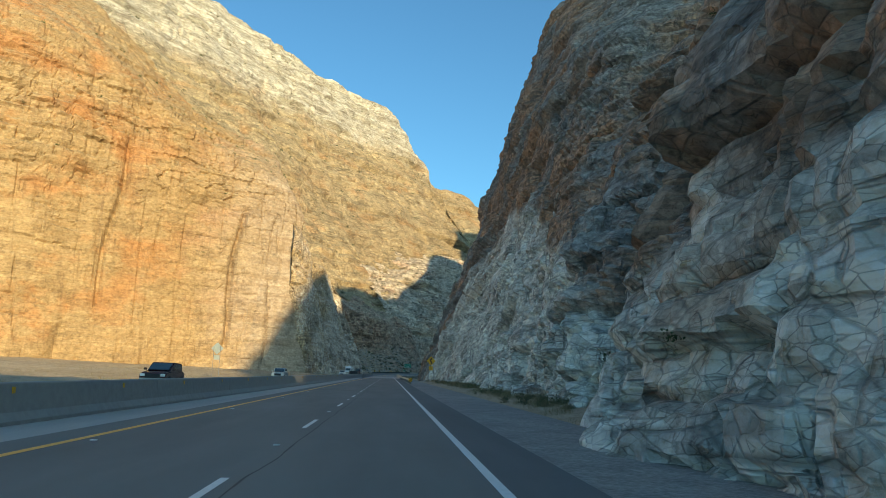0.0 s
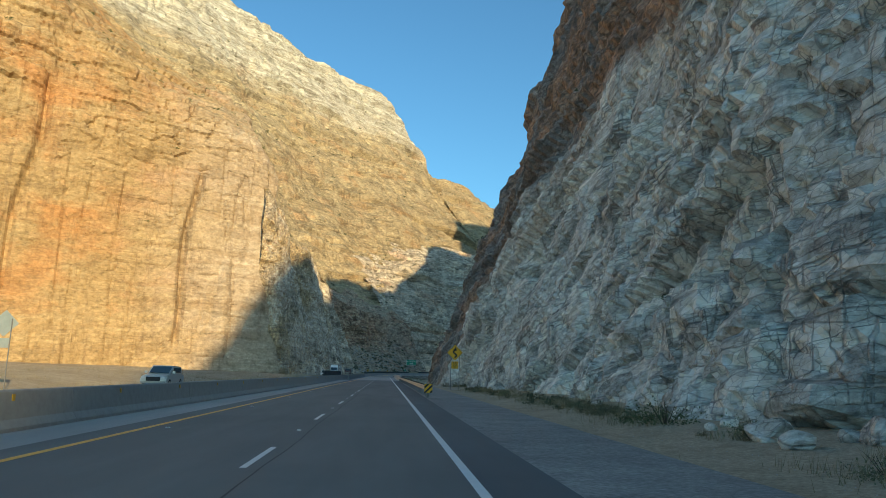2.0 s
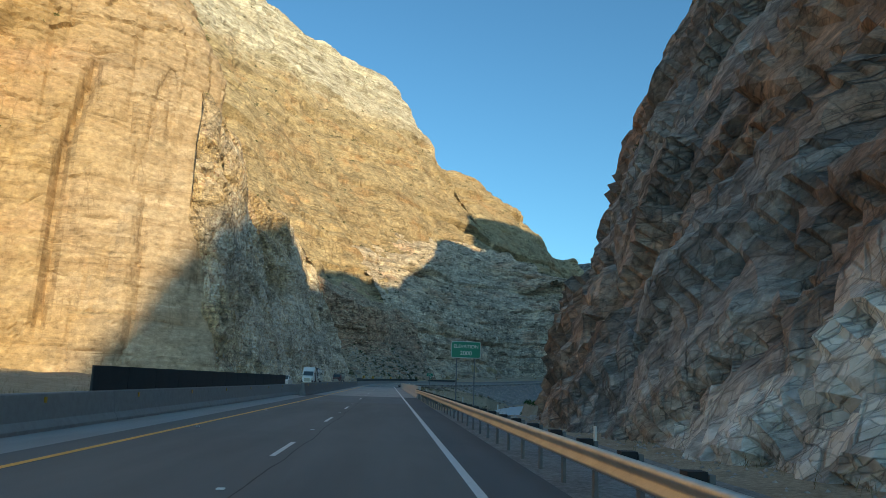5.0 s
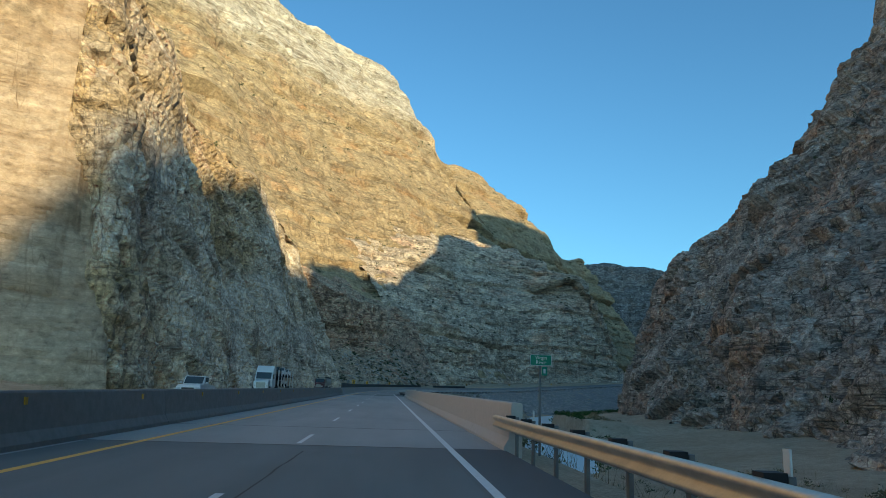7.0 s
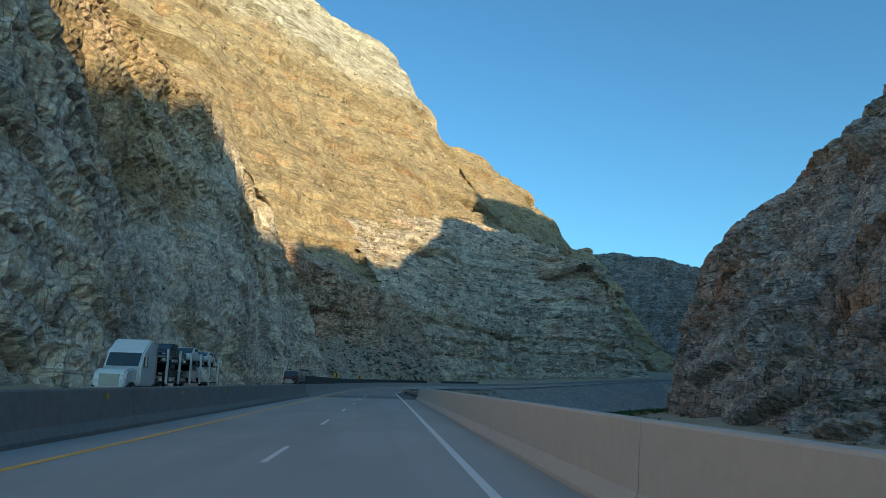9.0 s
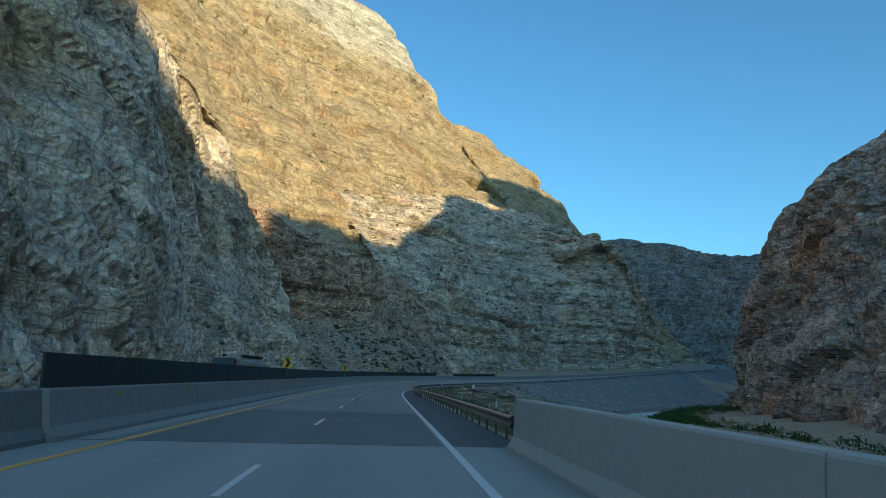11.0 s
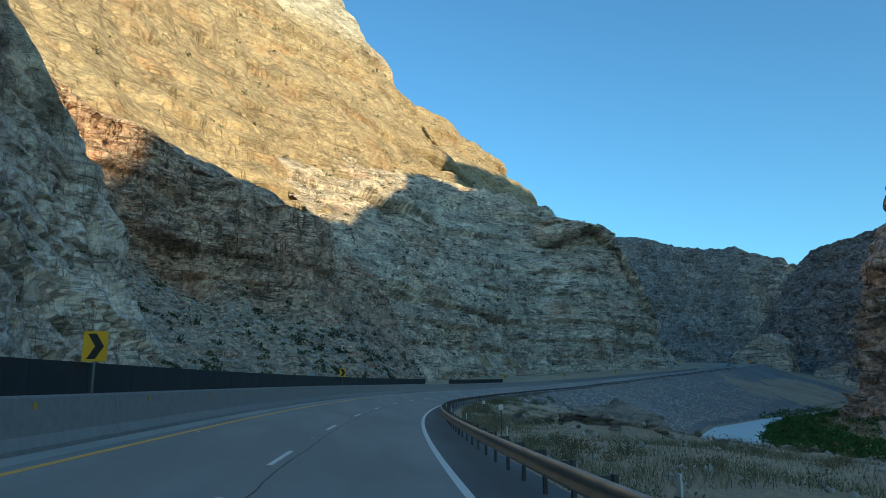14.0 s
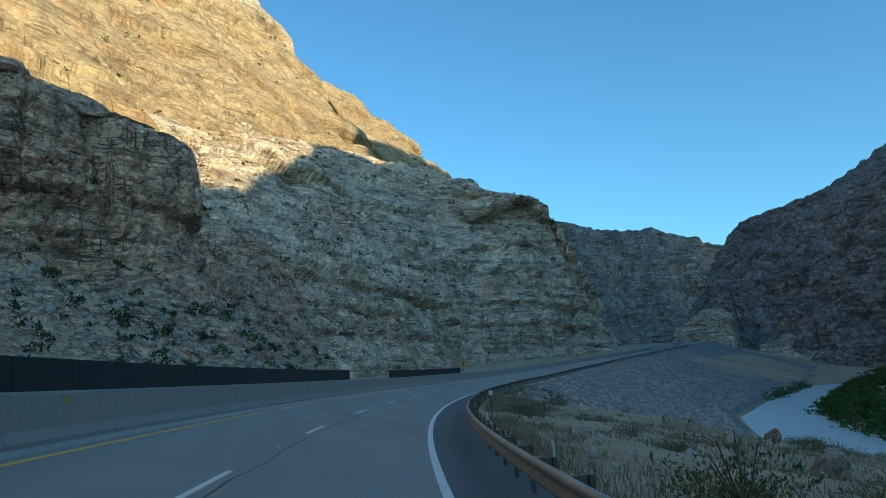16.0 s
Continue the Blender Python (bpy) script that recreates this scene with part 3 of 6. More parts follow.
def facets(u, v, seed):
    """Uneven broken cells: (a value and a slope for each cell, so that its face is a tilted plane; nearness to the cell's edge)."""
    i, j = np.floor(u), np.floor(v)
    f1, f2 = np.full(u.shape, 9.0), np.full(u.shape, 9.0)
    val = np.zeros(u.shape)
    for di in (-1, 0, 1):
        for dj in (-1, 0, 1):
            ci, cj = i + di, j + dj
            h = hash01(ci, cj, np.int64(seed))
            dx = u - ci - 0.15 - 0.7 * h
            dy = v - cj - 0.15 - 0.7 * (h * 61.7 % 1)
            d = np.hypot(dx, dy)
            first = d < f1
            f2 = np.where(first, f1, np.minimum(f2, d))
            f1 = np.where(first, d, f1)
            val = np.where(first, (h * 173.3 % 1) - 0.5 + ((h * 397.1 % 1) - 0.5) * 0.7 * dx + ((h * 911.3 % 1) - 0.6) * 0.9 * dy, val)
    return val, np.clip(1 - (f2 - f1) / 0.12, 0, 1)


def rock_relief(P, a, bed, size, seed, blocky=1.0, fluted=1.0, banded=1.0, warped=1.0, ledges=None, broken=1.0, res=0.5):
    """How far the face stands out: broad buttresses, beds of uneven thickness, jointed blocks, and small breaks. size: metres of a bed."""
    x, y, z = P[..., 0], P[..., 1], P[..., 2]
    out = 1.6 * fbm(x / (size * 9), y / (size * 9), z / (size * 14), seed, 4)
    flute = fbm(x / (size * 3.2), y / (size * 3.2), z / (size * 16), seed + 9, 3)
    out = out - 0.8 * fluted * (1 - np.abs(flute)) ** 3
    chasm = fbm(x / (size * 1.3), y / (size * 1.3), z / (size * 11), seed + 14, 3)
    out = out - 0.30 * fluted * np.clip(1 - np.abs(chasm) * 7, 0, 1)
    warp = warped * size * 0.9 * fbm(x / (size * 6), y / (size * 6), z / (size * 6), seed + 20, 3)
    for k, (th, w, amp) in enumerate(((1.0, 2.2, 0.42), (0.33, 0.8, 0.18))):
        q = (bed + warp) / (size * th) + 0.35 * warped * vnoise(a / (size * 4), bed / size, 0 * a, seed + 31 + k)
        i = np.floor(q)
        f = q - i
        aj = a / (size * w) + 7 * hash01(i, np.int64(seed + 40 + k)) + (0.2 + 0.55 * warped) * vnoise(a / size / 1.7, bed / size / 1.2, 0 * a, seed + 50 + k)
        j = np.floor(aj)
        g = aj - j
        block = hash01(i, j, np.int64(seed + 60 + k)) - 0.5
        layer = hash01(i, np.int64(seed + 70 + k)) - 0.5
        edge = np.minimum(np.minimum(f, 1 - f) / 0.09, np.minimum(g, 1 - g) / 0.06)
        gate = 0.35 + 0.9 * smooth(-0.25, 0.45, fbm(x / (size * 5), y / (size * 5), z / (size * 4), seed + 90 + k, 2))
        if ledges is not None:
            gate = gate * (0.45 + 1.3 * smooth(ledges - 12, ledges + 12, z))
        out = out + blocky * gate * (amp * (1.1 * banded * layer + 1.2 * block) - amp * 0.5 * np.clip(1 - edge, 0, 1))
    for k, (th, w, amp) in enumerate(((0.50, 1.30, 0.36), (0.23, 0.55, 0.20), (0.11, 0.24, 0.10))):
        if size * th < 3.5 * res:
            continue
        val, gap = facets(a / (size * w), (bed + 0.3 * warp) / (size * th), seed + 110 + k)
        rough = 0.5 + 0.8 * smooth(-0.3, 0.4, fbm(x / (size * 4), y / (size * 4), z / (size * 3), seed + 120 + k, 2))
        if ledges is not None:
            rough = rough * (0.5 + 1.0 * smooth(ledges - 12, ledges + 12, z))
        out = out + broken * rough * amp * (val - 0.55 * gap)
    out = out + 0.07 * fbm(x / (size * 0.5), y / (size * 0.5), z / (size * 0.4), seed + 80, 4, 0.6)
    return out * size


def cliff(name, label, stations, res, mat, size, seed, dip=(0.0, 0.0), relief=1.0, category="cliff", flip=False, blocky=1.0, fluted=1.0, banded=1.0, warped=1.0, ledges=None, calm=(0.15, 1.02, 0.8), scree=0.0, broken=1.0, top=2.0, bend=None, slots=()):
    """A rock wall. stations: (x, y, degrees of the way into the rock, (run, height), ...)."""
    st = np.array([[s[0], s[1]] for s in stations], float)
    at = np.concatenate([[0], np.cumsum(np.hypot(*np.diff(st, axis=0).T))])
    n = int(at[-1] / res) + 2
    u = np.linspace(0, at[-1], n)
    base = carried(st, u, at)
    ang = carried([radians(s[2]) for s in stations], u, at)
    prof = carried([s[3:] for s in stations], u, at)                 # n x k x 2
    seg = np.hypot(*np.diff(prof, axis=1).transpose(2, 0, 1)).mean(0)
    rows = np.concatenate([np.linspace(i, i + 1, max(2, int(L / (res if i < len(seg) - 1 else res * top))), endpoint=False) for i, L in enumerate(seg)] + [[len(seg)]])
    k = np.minimum(rows.astype(int), len(seg) - 1)
    f = (rows - k)[None, :, None]
    R = prof[:, k] * (1 - f) + prof[:, k + 1] * f
    k = max(1, int(size / res / 4))
    for _ in range(2):                     # round the creases between the straight runs
        pad = np.pad(R, ((0, 0), (k, k), (0, 0)), mode="reflect", reflect_type="odd")
        R = sum(pad[:, i:i + R.shape[1]] for i in range(2 * k + 1)) / (2 * k + 1)
    P = np.empty((n, len(rows), 3))
    P[..., 0] = base[:, None, 0] + np.cos(ang)[:, None] * R[..., 0]
    P[..., 1] = base[:, None, 1] + np.sin(ang)[:, None] * R[..., 0]
    P[..., 2] = R[..., 1]
    du, dv = np.gradient(P, axis=0), np.gradient(P, axis=1)
    N = np.cross(dv, du)
    N /= np.linalg.norm(N, axis=-1, keepdims=True) + 1e-9
    out_way = -np.stack([np.cos(ang), np.sin(ang), 0 * ang], -1)[:, None, :]
    N *= np.sign((N * out_way).sum(-1, keepdims=True) + 0.3 * N[..., 2:] + 1e-6)
    bed = P[..., 2] + dip[0] * P[..., 0] + dip[1] * P[..., 1]
    if bend is not None:
        bed = P[..., 2] + bend(P[..., 1])
    off = rock_relief(P, u[:, None] + 0 * P[..., 0], bed, size, seed, blocky, fluted, banded, warped, ledges, broken, res) * relief
    rest = np.percentile(off, 12)
    off = rest + (off - rest) * (1 - calm[0] * smooth(len(seg) - calm[1], len(seg) - calm[2], rows))[None, :]      # calm: how much, and from where, the relief dies away at the top
    if scree:        # the lowest parts of the slope are loose scree, smoother than the rock above
        off = off * (0.22 + 0.78 * smooth(scree - 0.35, scree + 0.1, rows + 0.25 * fbm(P[..., 0] / 9, P[..., 1] / 9, 0 * P[..., 0], seed + 3, 3)))
    for x0, wide, deep, z0, z1 in slots:      # tall open cracks
        x, z = P[..., 0], P[..., 2]
        across = (x - x0 - 0.9 * np.sin(z / 8.0) - 0.04 * z) / wide
        reach = smooth(z0 - 3, z0 + 3, z) * (1 - smooth(z1 - 6, z1 + 3, z))
        off = off - reach * (deep * np.exp(-across ** 2) - 0.9 * np.exp(-((across + 4.0) / 3.0) ** 2))
    P += N * off[..., None]
    me = grid_mesh(name, P, mat, flip)
    me.polygons.foreach_set("use_smooth", np.zeros(len(me.polygons), bool))
    return tagged(new(name, me), label, category)


# the tall wall ahead, facing back along the road, and its return beside the road
LIT = cliff("cliff", "tall orange sandstone wall with a vertical crack", [
    (-230, 120, 140, (0, -2), (6, 60), (14, 110), (60, 150)),
    (-150, 195, 125, (0, -2), (4, 55), (9, 112), (50, 150)),
    (-108, 231, 115, (0, -2), (3, 50), (8, 112), (50, 150)),
    (-84, 246, 108, (0, -2), (3, 45), (8, 92), (40, 118)),
    (-62, 259, 105, (0, -2), (3, 40), (7, 80), (40, 102)),
    (-42, 267, 108, (0, -2), (4, 38), (9, 70), (40, 92)),
    (-31, 272, 125, (0, -2), (5, 30), (11, 62), (50, 86)),
], 0.68, ROCK_TAN, 6.0, 11, (0.02, 0.10), 0.45, blocky=0.55, fluted=0.8, banded=1.6, warped=0.35, ledges=62.0, broken=0.55, slots=((-60.5, 0.8, 2.6, 8, 60), (-98.0, 0.9, 2.0, 20, 80), (-47.0, 0.7, 1.2, 4, 34)))
SIDE = cliff("cliff", "grey-brown shattered rock wall beside the road", [
    (-38, 270, 118, (0, -2), (4, 34), (10, 67), (50, 90)),
    (-29, 274, 150, (0, -2), (5, 28), (14, 58), (50, 85)),
    (-24.5, 305, 178, (0, -2), (7, 26), (16, 58), (60, 88)),
    (-24, 345, 180, (0, -2), (9, 28), (17, 58), (70, 86)),
    (-25, 392, 182, (0, -2), (6, 26), (10, 54), (50, 80)),
    (-21, 420, 184, (0, -2), (6, 22), (9, 50), (40, 66)),
    (-19, 434, 190, (0, -2), (6, 20), (9, 38), (40, 46)),
    (-17, 447, 215, (0, -2), (4, 16), (10, 28), (40, 36)),
    (-34, 464, 250, (0, -2), (5, 14), (12, 24), (40, 36)),
], 0.5, ROCK_SHADE, 4.6, 13, (0.02, 0.5), 0.55, blocky=0.8, fluted=1.2, warped=0.3, calm=(0.6, 1.15, 0.9))

RED = cliff("cliff", "dark reddish banded cliff above a scree slope", [
    (-60, 436, 140, (0, 4), (16, 12), (36, 32), (42, 62), (70, 70)),
    (-22, 456, 140, (0, -1), (16, 8), (36, 26), (42, 56), (66, 66)),
    (-8, 474, 136, (0, -1), (16, 7), (40, 24), (46, 52), (66, 60)),
    (6, 500, 140, (0, -1), (13, 8), (24, 18), (30, 46), (54, 58)),
    (16, 524, 142, (0, -1), (8, 6), (14, 13), (20, 41), (46, 54)),
    (18, 552, 165, (0, -1), (12, 6), (20, 15), (27, 38), (52, 52)),
    (22, 600, 150, (0, -1), (12, 10), (24, 28), (34, 44), (64, 70)),
    (34, 640, 146, (0, -1), (10, 18), (20, 36), (40, 56), (70, 80)),
], 0.5, ROCK_RED, 5.5, 23, (0.02, 0.03), 0.6, blocky=1.15, fluted=1.1, banded=1.8, warped=0.15, scree=2.0, broken=0.7, calm=(0.5, 1.15, 0.9))

FAR = cliff("mountain", "high banded tan mountain with a notched crest", [
    (-212, 303, 144, (-6, -8), (70, 105), (180, 262), (330, 470), (420, 480)),
    (-95, 464, 144, (-6, -8), (70, 100), (180, 258), (318, 450), (420, 460)),
    (23, 626, 144, (-6, -8), (60, 80), (170, 245), (310, 440), (420, 440)),
    (66, 686, 144, (-6, -8), (58, 88), (160, 235), (303, 426), (420, 424)),
    (133, 778, 144, (-6, -8), (56, 92), (150, 220), (292, 410), (420, 404)),
    (186, 850, 144, (-6, -8), (54, 90), (140, 205), (281, 398), (420, 388)),
    (205, 877, 144, (-6, -8), (54, 88), (134, 196), (274, 386), (420, 374)),
    (211, 885, 144, (-6, -8), (54, 86), (116, 168), (226, 298), (420, 300)),
    (262, 955, 144, (-6, -8), (50, 76), (98, 140), (200, 275), (420, 270)),
    (302, 1010, 144, (-6, -8), (46, 68), (90, 126), (184, 257), (420, 252)),
    (330, 1050, 150, (-6, -8), (40, 56), (80, 105), (168, 224), (420, 224)),
    (360, 1120, 165, (-6, -8), (40, 50), (80, 100), (140, 192), (420, 198)),
    (430, 1210, 165, (-6, -8), (40, 50), (80, 110), (140, 215), (420, 214)),
], 2.6, ROCK_FAR, 15.0, 37, (0.10, 0.02), 0.42, "mountain", blocky=0.9, fluted=0.8, banded=3.0, warped=0.15, calm=(0.9, 1.02, 0.8), broken=0.6, top=4.0)

SPUR = cliff("mountain", "grey banded rock spur above the far road", [
    (30, 626, 142, (0, -1), (10, 18), (26, 42), (60, 79), (130, 130), (210, 132)),
    (52, 660, 142, (0, 0), (11, 26), (28, 52), (60, 92), (128, 132), (210, 134)),
    (76, 692, 140, (0, 1), (12, 35), (30, 62), (60, 106), (120, 134), (210, 138)),
    (120, 738, 134, (0, 4), (10, 34), (26, 66), (68, 117), (124, 147), (250, 150)),
    (162, 757, 118, (0, 7), (8, 36), (22, 72), (44, 107), (100, 133), (200, 130)),
    (196, 764, 130, (0, 9), (12, 36), (26, 70), (42, 102), (90, 111), (200, 104)),
    (205, 780, 176, (0, 10), (18, 46), (31, 80), (46, 97), (60, 98), (90, 90)),
    (200, 840, 184, (0, 10), (18, 46), (31, 80), (46, 97), (70, 96), (100, 88)),
], 0.9, ROCK_SPUR, 9.0, 41, (0.02, 0.02), 0.5, "mountain", blocky=1.1, fluted=0.9, banded=2.6, warped=0.15, broken=0.5, calm=(0.7, 1.15, 0.95), top=2.5)

NEAR_RIGHT = cliff("cliff", "pale grey fractured limestone cliff with dark seams", [
    (8.4, -28, 10, (0, -1), (2, 6), (5, 12), (12, 16), (40, 20)),
    (7.6, -8, 8, (0, -1), (2, 7), (5, 14), (10, 19), (40, 22)),
    (7.2, 10, 4, (0, -1), (1.8, 8), (4.5, 15), (9, 21), (40, 24)),
    (7.9, 21, 0, (0, -1), (2, 8), (4.5, 16), (9, 22), (40, 26)),
    (10.6, 27.5, -6, (0, -1), (2.5, 7), (5, 15), (10, 21), (40, 28)),
    (13.2, 31.5, 0, (0, -1), (2.5, 7), (5.5, 15), (11, 21), (40, 32)),
    (10.2, 35.5, 6, (0, -1), (2.2, 8), (5, 18), (10, 27), (40, 38)),
    (9.6, 41.5, 0, (0, -1), (2.4, 9), (5.5, 21), (11, 30), (40, 42)),
    (10.8, 46.5, -8, (0, -1), (3, 9), (7, 21), (13, 30), (40, 46)),
    (14.2, 51.5, 0, (0, -1), (3.6, 7), (7.5, 20), (14, 31), (40, 50)),
    (11.8, 57.0, 8, (0, -1), (3, 9), (6.8, 22), (13, 33), (40, 52)),
    (10.8, 65, 0, (0, -1), (2.8, 9), (6.4, 23), (12, 36), (40, 56)),
    (10.0, 78, 0, (0, -1), (2.6, 9), (6, 24), (12, 40), (40, 60)),
    (10.2, 105, 0, (0, -1), (3, 10), (8, 30), (17, 58), (40, 86)),
    (10.2, 135, -2, (0, -1), (3, 10), (8, 30), (20, 70), (40, 112)),
    (10.5, 163, -6, (0, -1), (3.2, 13), (9, 29), (18, 46), (44, 100)),
    (11.5, 177, -25, (0, -1), (3.5, 15), (9.5, 29), (16, 40), (46, 86)),
    (22, 187, -60, (0, -5), (3, 12), (9, 29), (16, 40), (46, 90)),
    (60, 196, -80, (0, -8), (3, 10), (9, 28), (16, 40), (46, 90)),
], 0.33, ROCK_GREY, 3.6, 51, (0.0, 0.0), 0.62, blocky=1.15, fluted=0.4, banded=1.1, warped=0.10, broken=1.0, top=1.7, bend=fold)

RIGHT_MASS = cliff("mountain", "dark brown rocky canyon wall across the river", [
    (30, 200, -30, (0, -9), (16, 16), (46, 60), (150, 200), (260, 230)),
    (54, 262, -20, (0, -9), (14, 14), (42, 56), (150, 200), (260, 240)),
    (66, 318, 0, (0, -9), (8, 12), (38, 52), (120, 160), (260, 250)),
    (68, 366, 2, (0, -9), (10, 12), (38, 50), (115, 150), (260, 250)),
    (72, 408, 6, (0, -9), (16, 18), (44, 60), (110, 148), (260, 246)),
    (87, 446, 4, (0, -9), (10, 20), (32, 55), (90, 126), (260, 242)),
    (104.5, 498, -4, (0, -9), (5, 24), (13, 54), (90, 103), (260, 190)),
    (118, 522, -40, (0, -9), (5, 22), (12, 49), (90, 92), (260, 150)),
    (150, 535, -80, (0, -9), (6, 20), (16, 40), (120, 80), (260, 120)),
    (260, 560, -85, (0, -9), (6, 20), (16, 40), (120, 80), (260, 120)),
], 1.12, ROCK_DARK, 5.5, 67, (-0.05, 0.3), 0.75, "mountain", blocky=1.2, fluted=1.0, banded=2.0, warped=0.2, broken=0.8, top=4.0)

cliff("mountain", "grey rocky ridge beyond the river bend", [
    (640, 540, -30, (-8, -14), (40, 40), (130, 170), (300, 300)),
    (430, 640, -20, (-8, -14), (40, 54), (130, 240), (300, 360)),
    (330, 720, -8, (-8, -14), (34, 52), (105, 182), (300, 310)),
    (292, 790, 0, (-8, -14), (30, 40), (95, 118), (240, 200)),
    (304, 880, 10, (-8, -14), (26, 44), (80, 106), (240, 150)),
    (360, 980, 20, (-8, -14), (30, 40), (90, 100), (240, 150)),
], 2.2, ROCK_RIDGE, 5.0, 83, (0.02, 0.02), 0.9, "mountain")

cliff("mountain", "distant flat-topped grey ridge", [
    (100, 1160, 90, (0, -5), (60, 80), (110, 205), (400, 225)),
    (420, 1200, 80, (0, -5), (60, 80), (110, 200), (400, 215)),
    (590, 1240, 50, (0, -5), (60, 80), (100, 180), (400, 190)),
    (680, 1330, 10, (0, -5), (60, 60), (110, 110), (400, 120)),
    (800, 1700, 10, (0, -5), (60, 60), (110, 100), (400, 110)),
], 4.0, ROCK_RIDGE, 8.0, 97, (0.0, 0.0), 0.8, "mountain")

# added out of view: crest heights shape the shadow edge on the walls
cliff("mountain", "unseen rocky massif added to shade the canyon walls", [
    (120, -620, 0, (0, 30), (100, 235), (300, 200)),
    (120, -520, 0, (0, 30), (100, 236), (300, 200)),
    (120, -474, 0, (0, 30), (100, 216), (300, 180)),
    (120, -440, 0, (0, 30), (100, 186), (300, 160)),
    (120, -395, 0, (0, 40), (100, 190), (300, 160)),
    (120, -353, 0, (0, 60), (100, 226), (300, 160)),
    (120, -312, 0, (0, 70), (100, 261), (300, 210)),
    (120, -262, 0, (0, 70), (100, 274), (300, 230)),
    (120, -213, 0, (0, 70), (100, 288), (300, 240)),
    (120, -150, 0, (0, 70), (100, 270), (300, 240)),
    (120, -60, 0, (0, 80), (100, 285), (300, 250)),
    (120, 10, 0, (0, 80), (100, 316), (300, 260)),
    (120, 45, 0, (0, 80), (100, 314), (300, 260)),
    (120, 103, 0, (0, 80), (100, 298), (300, 260)),
    (122, 195, 0, (0, 80), (98, 268), (300, 250)),
    (126, 245, 0, (0, 80), (94, 276), (300, 260)),
    (180, 330, 0, (0, 130), (40, 284), (300, 260)),
    (196, 428, 0, (0, 150), (24, 298), (300, 260)),
    (200, 456, -10, (0, 150), (22, 278), (300, 250)),
    (204, 476, -25, (0, 130), (22, 246), (300, 230)),
    (230, 500, -50, (0, 110), (36, 220), (300, 220)),
], 6.0, ROCK_DARK, 7.0, 71, (0, 0.1), 0.55, "mountain")
# added out of view: keeps the sun off the back ridge and valley floor
cliff("mountain", "unseen far massif added to shade the distant ridge and valley", [
    (276, 180, 0, (0, -5), (120, 340), (1000, 340)),
    (290, 314, 0, (0, -5), (60, 456), (1000, 440)),
    (400, 480, -10, (0, -5), (90, 460), (1000, 440)),
    (510, 640, -15, (0, -5), (90, 500), (1000, 480)),
    (620, 820, -20, (0, -5), (90, 490), (1000, 470)),
    (700, 1000, -20, (0, -5), (90, 490), (1000, 560)),
], 9.0, ROCK_RIDGE, 10.0, 73, (0, 0.1), 0.6, "mountain")

# ---- ground and river ----
RIVER = np.array([(320, 735), (238, 672), (182, 617), (130, 570), (96, 535), (79, 509), (67, 487), (55, 452), (46, 415), (40, 378), (34, 330), (22, 285), (0, 256), (-40, 240), (-120, 180)], float)


def river_distance(x, y, sided=False):
    """Metres to the river's middle; sided: negative on the road's side of it."""
    best, side = np.full(np.shape(x), 1e9), np.ones(np.shape(x))
    for (ax, ay), (bx, by) in zip(RIVER[:-1], RIVER[1:]):
        t = np.clip(((x - ax) * (bx - ax) + (y - ay) * (by - ay)) / ((bx - ax) ** 2 + (by - ay) ** 2), 0, 1)
        d = np.hypot(x - ax - t * (bx - ax), y - ay - t * (by - ay))
        near = d < best
        side = np.where(near, np.sign((bx - ax) * (y - ay) - (by - ay) * (x - ax)), side)
        best = np.where(near, d, best)
    return best * side if sided else best


def ground_z(x, y):
    s, d = road_sd(x, y)
    level = grade(s) - bank(s) * np.clip(d, -5.6, 5)
    n = fbm(x / 9, y / 9, 0 * x, 5, 4)
    m = fbm(x / 2.2, y / 2.2, 0 * x, 15, 3)
    z = level - 0.12 + (0.05 * n + 0.03 * m) * (np.abs(d + 6) > 13)
    z = z + 0.10 * np.clip(d - 8.5, 0, 6) * (1 - smooth(165, 185, s))
    z = z + smooth(-21, -26, d) * (0.5 * (n + 0.6) + 0.03 * np.clip(-d - 26, 0, 70) * (1 - smooth(255, 275, s)))
    rs = river_distance(x, y, True)
    rd = np.abs(rs)
    bed = -9.7 + 0.45 * np.clip(rd - 5, 0, 4) + 0.12 * np.clip(rd - 9, 0, 40) + 0.35 * n * smooth(6.5, 11, rd)
    late = smooth(478, 512, s)
    easy = level - 0.15 - 0.05 * np.clip(d - 6, 0, 2) - (0.10 + 0.105 * smooth(415, 455, s)) * np.clip(d - 7.5, 0, 60) + 0.55 * n * smooth(7, 14, d)
    part_way = np.clip(d - 8.5, 0, 300) / (np.clip(d - 8.5, 0, 300) + np.clip(rd - 6.2, 0.05, 300))
    steep = level - 0.15 - (level + 9.6) * part_way ** 0.9 + 0.22 * n * smooth(8, 12, d)
    steep = np.where(rs < 0, steep, -20.0)
    slope = easy * (1 - late) + steep * late
    valley = smooth(178, 200, s) * (1 - smooth(322, 345, s))
    slope = slope * (1 - valley) + (level - 0.15 - 0.55 * np.clip(d - 6.2, 0, 60)) * valley
    away = smooth(5.6, 6.2, d) * smooth(165, 195, s)
    low = np.maximum(bed, slope)
    low = np.where(rd < 6.5, np.minimum(low, bed), low)
    along = np.clip((y - 413) / 17, 0, 1)           # a mound of rubble on the bench
    across = np.hypot(x - (16.5 + 7.5 * along), (y - 413 - 17 * along) * 0.8)
    low = low + 0.9 * (1 - smooth(0.5, 5.0, across + 1.2 * n)) + 0.5 * m * (1 - smooth(2, 6, across))
    return z * (1 - away) + low * away


